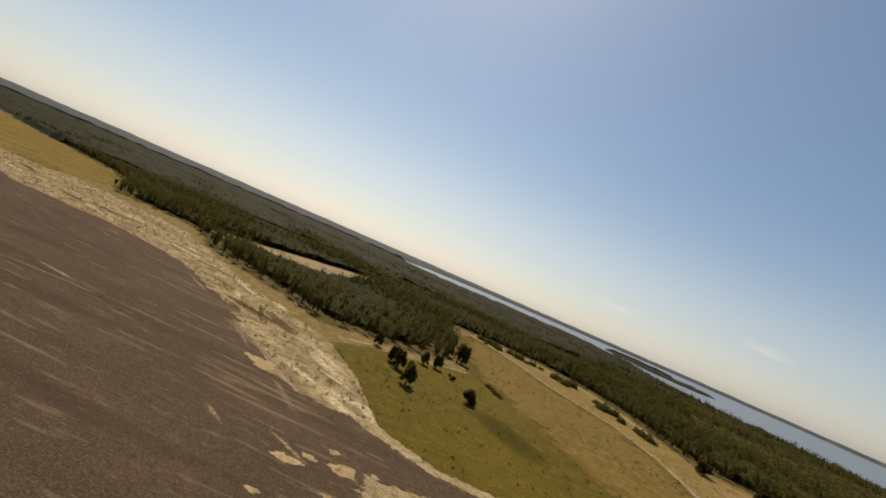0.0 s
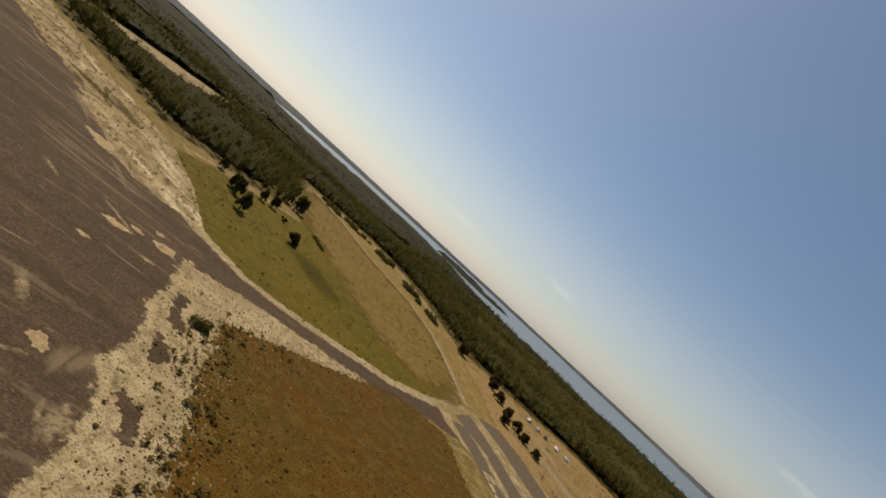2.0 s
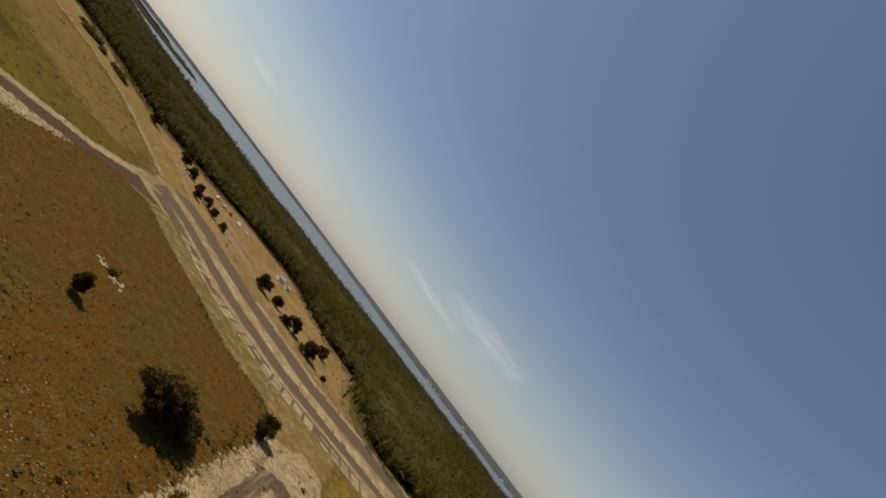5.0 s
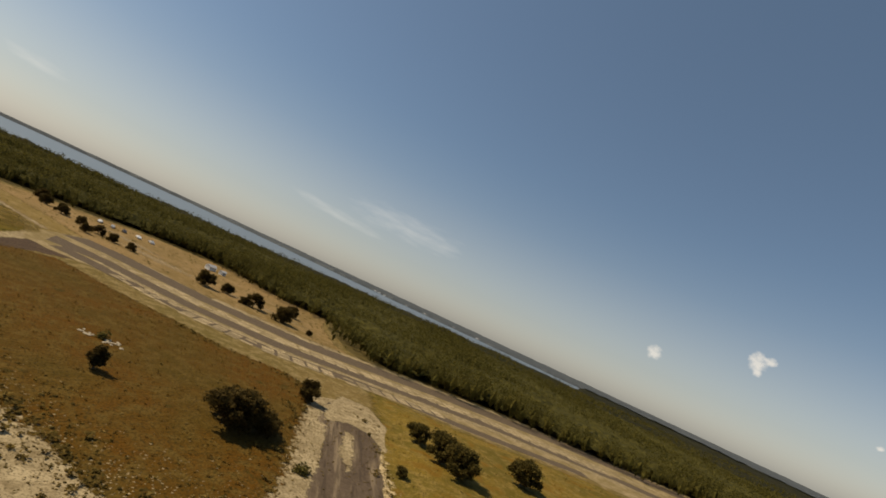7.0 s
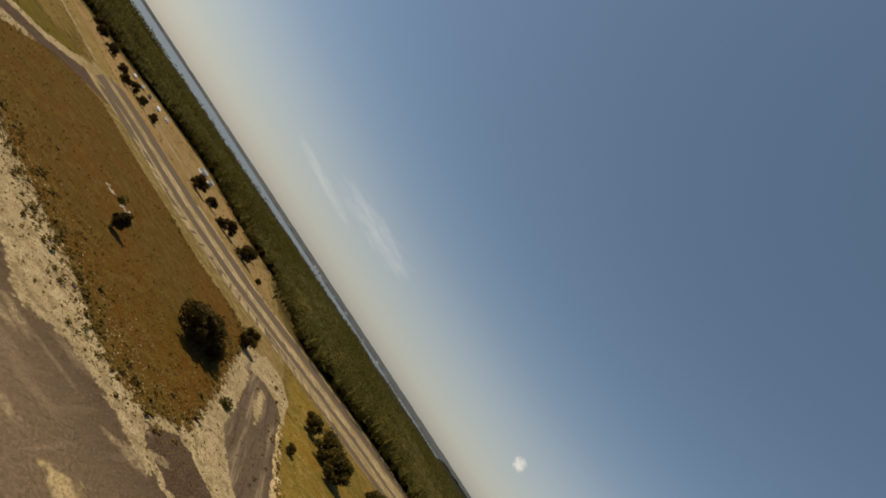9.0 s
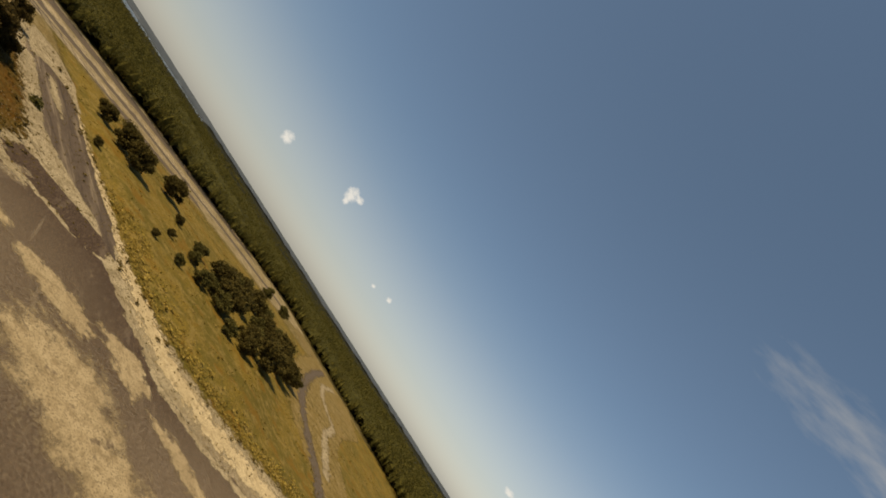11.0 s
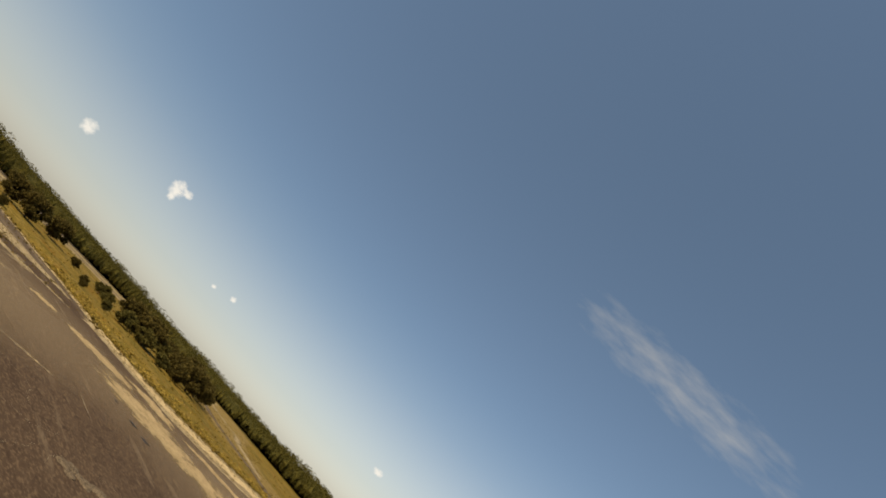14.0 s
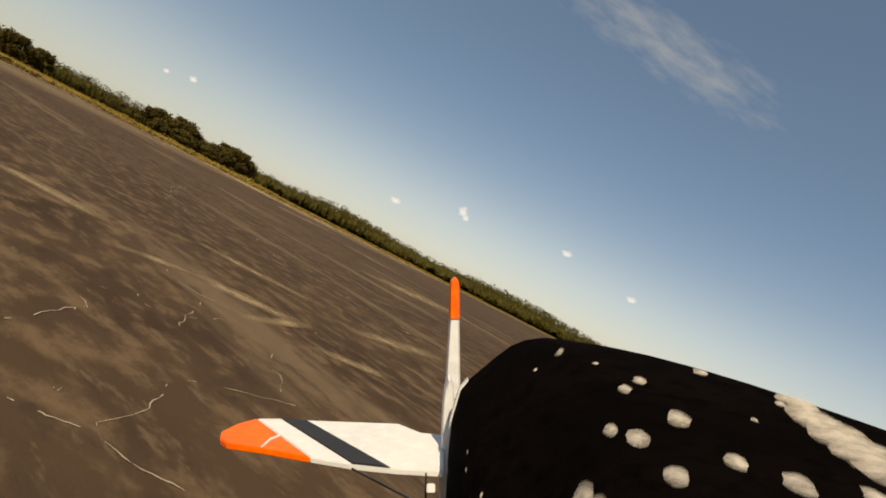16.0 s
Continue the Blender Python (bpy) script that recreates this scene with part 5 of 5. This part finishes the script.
for x, y, count in ((16.8, 82.9, 16), (20.6, 80.1, 20)):
    heap = tagged(new("rubble_heap"), "low heap of pale limestone rubble in brown grass", "rubble heap", "rubble heaps")
    heap.matrix_world = pose(x, y, 0.07)
    for i in range(count):
        ob = new("stone", stones[i % 3])
        ob.parent = heap
        ob.matrix_local = pose(gen.normal() * 0.9, gen.normal() * 0.8, 0.03, 0, 0, gen.uniform(0, 360)) @ Matrix.Scale(gen.uniform(0.2, 0.75), 4)


# ---- buildings ----
M_WHITE = material("white_siding", [(0.78, 0.77, 0.73), (0.68, 0.67, 0.63), (0.8, 0.79, 0.76)], 0.6, rough=0.7)
M_ROOF = material("grey_roof", [(0.42, 0.42, 0.42), (0.32, 0.32, 0.33), (0.5, 0.5, 0.5)], 0.8, rough=0.6, bump=0.01, bump_scale=6)
M_GLASSY = material("dark_window", [(0.03, 0.035, 0.04), (0.05, 0.055, 0.06)], 1.0, rough=0.1, specular=0.6)


def box(bm, x0, x1, y0, y1, z0, z1):
    v = [bm.verts.new((x, y, z)) for z in (z0, z1) for x, y in ((x0, y0), (x1, y0), (x1, y1), (x0, y1))]
    for f in ((3, 2, 1, 0), (4, 5, 6, 7), (0, 1, 5, 4), (1, 2, 6, 5), (2, 3, 7, 6), (3, 0, 4, 7)):
        bm.faces.new([v[i] for i in f])


def house(length, depth, eaves, ridge, label, name="house", windows=3):
    top = new(name)
    bm = bmesh.new()
    box(bm, -length / 2, length / 2, -depth / 2, depth / 2, 0, eaves)
    link("wall", bm, M_WHITE, top)
    bm = bmesh.new()
    o = 0.4
    v = [bm.verts.new(p) for p in ((-length / 2 - o, -depth / 2 - o, eaves - 0.1), (length / 2 + o, -depth / 2 - o, eaves - 0.1), (length / 2 + o, depth / 2 + o, eaves - 0.1), (-length / 2 - o, depth / 2 + o, eaves - 0.1),
                                   (-length / 2 - o, 0, ridge), (length / 2 + o, 0, ridge))]
    for f in ((0, 1, 5, 4), (2, 3, 4, 5), (1, 2, 5), (3, 0, 4), (3, 2, 1, 0)):
        bm.faces.new([v[i] for i in f])
    link("roof", bm, M_ROOF, top)
    for i in range(windows):
        x = length * ((i + 0.5) / windows - 0.5)
        bm = bmesh.new()
        box(bm, x - 0.5, x + 0.5, -depth / 2 - 0.06, -depth / 2 + 0.1, eaves * 0.4, eaves * 0.8)
        link("window", bm, M_GLASSY, top)
    bm = bmesh.new()
    box(bm, length * 0.5 - 0.05, length * 0.5 + 0.06, -0.5, 0.5, 0.0, 2.05)
    link("door", bm, M_GLASSY, top)
    return tagged(top, label, "house")


h = house(7.0, 4.6, 2.8, 4.2, "white farmhouse with grey gabled roof before pines")
h.matrix_world = pose(118, 238, 0, 0, 0, 20) @ Matrix.Scale(0.7, 4)
h = house(3.6, 3.0, 2.2, 3.0, "small white outbuilding beside the farmhouse", name="shed", windows=1)
h.matrix_world = pose(123, 234, 0, 0, 0, 20) @ Matrix.Scale(0.8, 4)
villa = house(13, 9, 4.6, 6.8, "pale lakeside house on the far shore", name="lakeside_house")
villa["group"] = "lakeside houses"
(vx, vy), = polar((-46, 2170))
villa.matrix_world = pose(vx, vy, 0, 0, 0, -44)
for a, r, s, turn in ((-46.5, 2165, 1.0, -50), (-47.2, 2160, 0.8, -40), (-50, 2142, 0.7, -45), (-52.4, 2130, 1.05, -55), (-56, 2105, 0.8, -65), (-59, 2085, 0.9, -60)):
    (vx, vy), = polar((a, r))
    copy_thing(villa, pose(vx, vy, 0, 0, 0, turn) @ Matrix.Scale(s, 4))
M_CAR = [material("car_paint_" + n, [c, tuple(k * 0.85 for k in c)], 0.5, rough=0.3, specular=0.5) for n, c in (("white", (0.75, 0.75, 0.74)), ("silver", (0.4, 0.41, 0.42)), ("dark", (0.06, 0.06, 0.07)))]
M_TYRE = material("tyre_rubber", [(0.02, 0.02, 0.02), (0.03, 0.03, 0.03)], 2.0, rough=0.8)


def car(paint, label):
    top = new("car")
    bm = bmesh.new()
    prof = [(-2.1, 0.35), (-2.1, 0.8), (-1.2, 0.95), (-0.6, 1.45), (0.9, 1.45), (1.6, 0.95), (2.1, 0.9), (2.1, 0.35)]
    sides = [[bm.verts.new((x, s * (0.85 if z < 1.2 else 0.68), z)) for x, z in prof] for s in (-1, 1)]
    bm.faces.new(sides[0])
    bm.faces.new(sides[1][::-1])
    for i in range(8):
        j = (i + 1) % 8
        bm.faces.new((sides[0][j], sides[0][i], sides[1][i], sides[1][j]))
    bmesh.ops.recalc_face_normals(bm, faces=bm.faces)
    link("body", bm, paint, top)
    for x in (-1.35, 1.35):
        for y in (-0.8, 0.8):
            bm = bmesh.new()
            limb(bm, (x, y - 0.1, 0.32), (x, y + 0.1, 0.32), 0.32, 0.32, 12)
            link("wheel", bm, M_TYRE, top)
    return tagged(top, label, "car", "parked cars")


for i, (x, y) in enumerate(((72, 268), (77, 265), (82, 263), (88, 260), (94, 258))):
    c = car(M_CAR[i % 3], ("white", "silver", "dark")[i % 3] + " car parked at the edge of the pines")
    c.matrix_world = pose(x, y, 0.06, 0, 0, 60 + 9 * i)

# ---- clouds ----
def heaven(yaw, el, r=4000.0):
    a, e = radians(yaw), radians(el)
    return Vector((-40 - r * math.sin(a) * math.cos(e), r * math.cos(a) * math.cos(e), 20 + r * math.sin(e)))


def soft_cloud(name, scale, lo, hi, most, bright, sharp):
    """A ragged veil of vapour that thins out towards its sheet's rim; emission stands in for daylight."""
    m = bpy.data.materials.new(name)
    m.use_nodes = True
    tree = m.node_tree
    n, l = tree.nodes, tree.links
    n.clear()
    out, mixer, clear, glow, coord, stretch, puff, split, edge = (n.new("ShaderNode" + k) for k in ("OutputMaterial", "MixShader", "BsdfTransparent", "Emission", "TexCoord", "Mapping", "TexNoise", "SeparateXYZ", "MapRange"))
    glow.inputs["Color"].default_value, glow.inputs["Strength"].default_value = (0.95, 0.93, 0.88, 1), bright
    stretch.inputs["Scale"].default_value = scale
    puff.inputs["Scale"].default_value, puff.inputs["Detail"].default_value, puff.inputs["Roughness"].default_value = 1.0, 7, 0.55
    l.new(coord.outputs["Object"], stretch.inputs["Vector"])
    l.new(stretch.outputs[0], puff.inputs["Vector"])
    l.new(coord.outputs["Generated"], split.inputs[0])
    fade = 16.0
    for axis in ("X", "Y"):
        fade = product(tree, fade, product(tree, split.outputs[axis], product(tree, 1.0, split.outputs[axis], "SUBTRACT")))
    edge.inputs["From Min"].default_value, edge.inputs["From Max"].default_value = lo, hi
    body = product(tree, product(tree, puff.outputs["Fac"], 0.5, "SUBTRACT"), sharp)
    l.new(product(tree, body, fade, "ADD") if sharp else product(tree, puff.outputs["Fac"], fade), edge.inputs["Value"])
    l.new(product(tree, edge.outputs[0], most), mixer.inputs["Fac"])
    l.new(clear.outputs[0], mixer.inputs[1])
    l.new(glow.outputs[0], mixer.inputs[2])
    l.new(mixer.outputs[0], out.inputs["Surface"])
    return m


M_WISP = soft_cloud("cirrus", (0.0032, 0.011, 1), 0.28, 0.78, 0.5, 0.46, 0)
M_TRAIL = soft_cloud("contrail", (0.004, 0.02, 1), 0.25, 0.75, 0.28, 0.85, 0)
M_CLOUD = soft_cloud("cumulus", (0.020, 0.026, 1), 0.38, 1.0, 0.86, 0.76, 1.5)


def wisp(a, b, width, label, mat=M_WISP):
    """A thin sheet of cloud between two directions of the sky."""
    p, q = heaven(*a, 4300), heaven(*b, 4300)
    mid = (p + q) / 2
    along = (q - p).normalized()
    toward = (Vector((-40, 0, 20)) - mid).normalized()
    across = toward.cross(along).normalized()
    half = (q - p).length / 2
    verts = [(half * (i / 6 - 1), width * (j - 1), 0) for j in range(3) for i in range(13)]
    faces = [(j * 13 + i, j * 13 + i + 1, (j + 1) * 13 + i + 1, (j + 1) * 13 + i) for j in range(2) for i in range(12)]
    ob = new("cloud" if mat is M_CLOUD else "cirrus_streak", mesh_from("vapour", verts, faces, mat))
    ob.matrix_world = Matrix.Translation(mid) @ Matrix((along, across, toward)).transposed().to_4x4()
    ob.visible_shadow = False
    return tagged(ob, label, "cloud", kind="structure")


wisp((-117, 33.6), (-160, 26.0), 310, "thin white streak of high cirrus cloud")
wisp((-5.5, 5.3), (-12.5, 5.0), 60, "short thin white contrail remnant", M_TRAIL)
wisp((8, 3.6), (1, 3.9), 45, "short thin white contrail remnant", M_TRAIL)
wisp((-30, 5.8), (-46, 4.9), 60, "thin pale streak of cirrus above the lake", M_TRAIL)
wisp((-36, 7.2), (-56, 7.3), 170, "faint pale cirrus haze above the lake", M_TRAIL)
for yaw, el, wide, tall, text in ((-84.0, 8.5, 2.0, 100, "small ragged white fair-weather cloud"), (-85.0, 8.9, 1.5, 42, "thin arm of a ragged fair-weather cloud"), (-84.2, 7.7, 1.0, 62, "hanging arm of a ragged fair-weather cloud"),
                                  (-75.4, 5.7, 1.8, 75, "small round white fair-weather cloud"), (-96.3, 5.8, 0.9, 30, "tiny white fair-weather cloud"), (-94.0, 5.2, 0.7, 20, "tiny faint fair-weather cloud"),
                                  (-127.4, 7.4, 1.3, 60, "small ragged white fair-weather cloud"), (-128.0, 6.9, 1.0, 36, "hanging arm of a small ragged cloud"), (-140.0, 8.3, 1.6, 34, "small faint white fair-weather cloud"),
                                  (-148.2, 6.7, 1.4, 32, "small faint white fair-weather cloud"), (-120.0, 5.0, 1.6, 34, "tiny white fair-weather cloud")):
    wisp((yaw + wide / 2, el), (yaw - wide / 2, el + 0.3), tall, text, M_CLOUD)

# ---- the model aeroplane that carries the camera, as it flies at the end ----
M_FOAM = material("white_foam", [(0.64, 0.65, 0.66), (0.58, 0.59, 0.60), (0.67, 0.68, 0.69)], 6.0, rough=0.6, bump=0.0006, bump_scale=400, specular=0.3)
M_ORANGE = material("orange_film", [(0.90, 0.13, 0.003), (0.80, 0.10, 0.003), (0.92, 0.16, 0.005)], 9.0, rough=0.4, bump=0.0008, bump_scale=300, specular=0.3)
M_BLACK = material("black_film", [(0.022, 0.022, 0.024), (0.032, 0.031, 0.032)], 8.0, rough=0.55, specular=0.3)
M_POD = material("dark_brown_foam", [(0.0022, 0.0015, 0.0012), (0.0036, 0.0024, 0.0020), (0.0014, 0.0010, 0.0009)], 9.0, rough=0.95, bump=0.0015, bump_scale=130, fine=60, specular=0.01)
M_CHIP = film("bare_foam_chip", (0.44, 0.40, 0.345), 90.0, 0.16, 0.56, 0.95, ("X", "Z"))
M_WIRE = material("steel_wire", [(0.03, 0.03, 0.03), (0.05, 0.05, 0.05)], 20.0, rough=0.4, metallic=0.6)
plane = tagged(new("model_aeroplane"), "white foam model aeroplane with dark pod and orange tips", "aeroplane")
plane.matrix_world = look((-97.78, 16.97, 1.18), (-96.186, 15.768, 1.282), 27.2)
TAIL_LEVEL = -0.26


def slab_part(name, outline, thick, mat, parent, label="", lift=0.0, level=TAIL_LEVEL, side=1):
    """A flat plate of foam: the outline gives metres to the right and towards the tail; side -1 mirrors it."""
    bm = bmesh.new()
    pts = [Vector((0.003 + side * (x - 0.003), level, -d)) for x, d in outline]
    top = [bm.verts.new(p + Vector((0, lift, 0))) for p in pts]
    low = [bm.verts.new(p - Vector((0, thick, 0))) for p in pts]
    bm.faces.new(top)
    bm.faces.new(low[::-1])
    for i in range(len(pts)):
        j = (i + 1) % len(pts)
        bm.faces.new((top[j], top[i], low[i], low[j]))
    bmesh.ops.recalc_face_normals(bm, faces=bm.faces)
    bmesh.ops.bevel(bm, geom=[e for e in bm.edges if len(e.link_faces) == 2 and e.calc_face_angle(0) > 1.0], offset=0.0012, segments=2, affect="EDGES")
    return link(name, bm, mat, parent, label)


for side in (1, -1):
    stab = slab_part("stabiliser", [(-0.285, 0.782), (-0.250, 0.782), (-0.205, 0.774), (-0.066, 0.759), (-0.031, 0.722), (0.002, 0.713), (0.001, 0.597), (-0.056, 0.604), (-0.111, 0.617), (-0.165, 0.637)], 0.008, M_FOAM, plane, side=side)
    slab_part("tip_panel", [(-0.286, 0.782), (-0.166, 0.637), (-0.235, 0.664), (-0.290, 0.682), (-0.305, 0.698), (-0.316, 0.726), (-0.306, 0.759)], 0.008, M_ORANGE, stab, "bright orange film tip", side=side)
    slab_part("stripe", [(-0.248, 0.780), (-0.206, 0.773), (-0.062, 0.606), (-0.111, 0.618)], 0.002, M_BLACK, stab, "black film stripe", lift=0.0012, side=side)
    slab_part("trim_line", [(-0.240, 0.668), (-0.237, 0.666), (-0.234, 0.694), (-0.224, 0.711), (-0.227, 0.715), (-0.238, 0.698)], 0.001, M_FOAM, stab, "thin white trim line", lift=0.0014, side=side)


def upright(name, left, right, y0, y1, d0, d1, mat, parent, label="", cap=False):
    """A tapering upright plate between two heights; left and right give its edges at top and bottom, d0 and d1 its two ends."""
    bm = bmesh.new()
    rings = []
    for s in range(13):
        k = s / 12
        y = y0 + (y1 - y0) * k
        p = Vector((left[0] + (left[1] - left[0]) * k, y, -d0))
        q = Vector((right[0] + (right[1] - right[0]) * k, y, -d0))
        if cap:
            draw = 0.5 * (q.x - p.x) * (1 - math.sqrt(1 - (1 - min(1.0, k * 4)) ** 2)) * 0.8
            p.x, q.x = p.x + draw, q.x - draw
        back = Vector((0, 0, d0 - d1))
        ring = [p + Vector((0.002, 0, 0)), q - Vector((0.002, 0, 0)), q + back * 0.15, q + back, p + back, p + back * 0.15]
        rings.append([bm.verts.new(v) for v in ring])
    for a, b in zip(rings, rings[1:]):
        for i in range(6):
            j = (i + 1) % 6
            bm.faces.new((a[i], b[i], b[j], a[j]))
    bm.faces.new(rings[0])
    bm.faces.new(rings[-1][::-1])
    bmesh.ops.recalc_face_normals(bm, faces=bm.faces)
    return link(name, bm, mat, parent, label)


fin = upright("fin", (0.0096, 0.0024), (0.0232, 0.0247), -0.097, -0.211, 0.72, 0.76, M_FOAM, plane)
upright("fin_tip", (0.0100, 0.0088), (0.0235, 0.0239), -0.041, -0.098, 0.718, 0.75, M_ORANGE, fin, "bright orange fin tip", cap=True)
upright("tail_post", (0.0007, -0.0059), (0.0161, 0.0139), -0.172, -0.336, 0.66, 0.70, M_FOAM, plane, cap=True)

# the dark pod, lofted from the tail forward
bm = bmesh.new()
rings = []
for d in np.linspace(0.62, 0.085, 15):
    right = 0.128 + (0.62 - d) * 0.40
    crest = -0.108 + 0.0105 * math.sin(math.pi * min(1.0, (0.62 - d) / 0.34))
    prof = [(0.003, -0.42), (0.003, -0.303), (0.0062, -0.247), (0.011, -0.2055), (0.0213, -0.171), (0.0316, -0.1588), (0.0454, -0.1471), (0.066, -0.130), (0.0832, -0.1175), (0.1003, -0.1107),
            (0.119, crest), (right, crest), (right + 0.014, crest - 0.004), (right + 0.03, crest - 0.022), (right + 0.035, -0.42)]
    rings.append([bm.verts.new((x, y, -d)) for x, y in prof])
for a, b in zip(rings, rings[1:]):
    for i in range(len(a) - 1):
        bm.faces.new((a[i], a[i + 1], b[i + 1], b[i]))
bm.faces.new(rings[0])
bm.faces.new(rings[-1][::-1])
bmesh.ops.recalc_face_normals(bm, faces=bm.faces)
tree = bvhtree.BVHTree.FromBMesh(bm)
pod = link("pod", bm, M_POD, plane, "dark brown painted foam pod", smooth=True)
bm = bmesh.new()
ring = [(0.0005, -0.42), (0.0008, -0.303), (0.004, -0.247), (0.0088, -0.2055), (0.0193, -0.170), (0.030, -0.1573), (0.0312, -0.1602), (0.0228, -0.1722), (0.0128, -0.206), (0.008, -0.2472), (0.0047, -0.303), (0.0047, -0.42)]
faces = [[bm.verts.new((x, y, -z)) for x, y in ring] for z in (0.617, 0.627)]
bm.faces.new(faces[0])
bm.faces.new(faces[1][::-1])
for i in range(len(ring)):
    j = (i + 1) % len(ring)
    bm.faces.new((faces[0][j], faces[0][i], faces[1][i], faces[1][j]))
bmesh.ops.recalc_face_normals(bm, faces=bm.faces)
link("rim", bm, M_FOAM, pod, "bare white foam rim")
chips = np.random.default_rng(5)
for x, d, size in ((0.114, 0.499, 0.005), (0.13, 0.434, 0.0029), (0.13, 0.365, 0.0049), (0.148, 0.384, 0.0051), (0.102, 0.31, 0.0045), (0.112, 0.293, 0.0068), (0.145, 0.313, 0.0069), (0.111, 0.243, 0.0059), (0.148, 0.258, 0.0057),
                   (0.205, 0.406, 0.0054), (0.07, 0.255, 0.0074), (0.072, 0.24, 0.0069), (0.084, 0.227, 0.0045), (0.163, 0.233, 0.0067), (0.021, 0.43, 0.0019), (0.019, 0.411, 0.0018), (0.026, 0.342, 0.0019), (0.025, 0.329, 0.0022),
                   (0.036, 0.283, 0.0013), (0.088, 0.486, 0.0022), (0.214, 0.27, 0.0072), (0.213, 0.252, 0.0062), (0.221, 0.29, 0.0039), (0.223, 0.337, 0.003), (0.19, 0.311, 0.0021), (0.188, 0.221, 0.0049),
                   (0.231, 0.345, 0.0055), (0.233, 0.328, 0.0075), (0.232, 0.308, 0.009), (0.231, 0.289, 0.0095), (0.228, 0.271, 0.0095), (0.226, 0.255, 0.008), (0.226, 0.315, 0.012), (0.225, 0.292, 0.014), (0.222, 0.268, 0.015), (0.214, 0.246, 0.012), (0.236, 0.335, 0.009)):
    hit, normal, _, _ = tree.ray_cast(Vector((x, 0, -d)), Vector((0, -1, 0)))
    if hit is None:
        continue
    if normal.y < 0:
        normal = -normal
    across = normal.cross(Vector((0, 0, 1))).normalized()
    along = across.cross(normal)
    bm = bmesh.new()
    count = 18
    outer = []
    for i in range(count):
        a = 2 * math.pi * i / count
        k = size * chips.uniform(1.05, 1.4)
        outer.append(bm.verts.new(hit + normal * (0.0004 + 0.05 * (0.36 - d) * 0.01) + across * (k * (0.85 * math.cos(a) - 0.8 * math.sin(a))) + along * (k * 2.0 * math.sin(a))))
    hub = bm.verts.new(hit + normal * 0.0012)
    for i in range(count):
        bm.faces.new((outer[i], outer[(i + 1) % count], hub))
    link("chip", bm, M_CHIP, pod)


def rod(name, a, b, r, parent):
    bm = bmesh.new()
    limb(bm, a, b, r, r, 8)
    return link(name, bm, M_WIRE, parent)


rod("pushrod", (-0.109, -0.264, -0.612), (-0.023, -0.25, -0.50), 0.0013, plane)
rod("strut", (-0.020, -0.263, -0.60), (-0.0206, -0.30, -0.60), 0.0012, plane)
slab_part("control_horn", [(-0.0193, 0.60), (-0.0093, 0.60), (-0.009, 0.58), (-0.0186, 0.58)], 0.003, M_FOAM, plane, level=-0.2755)
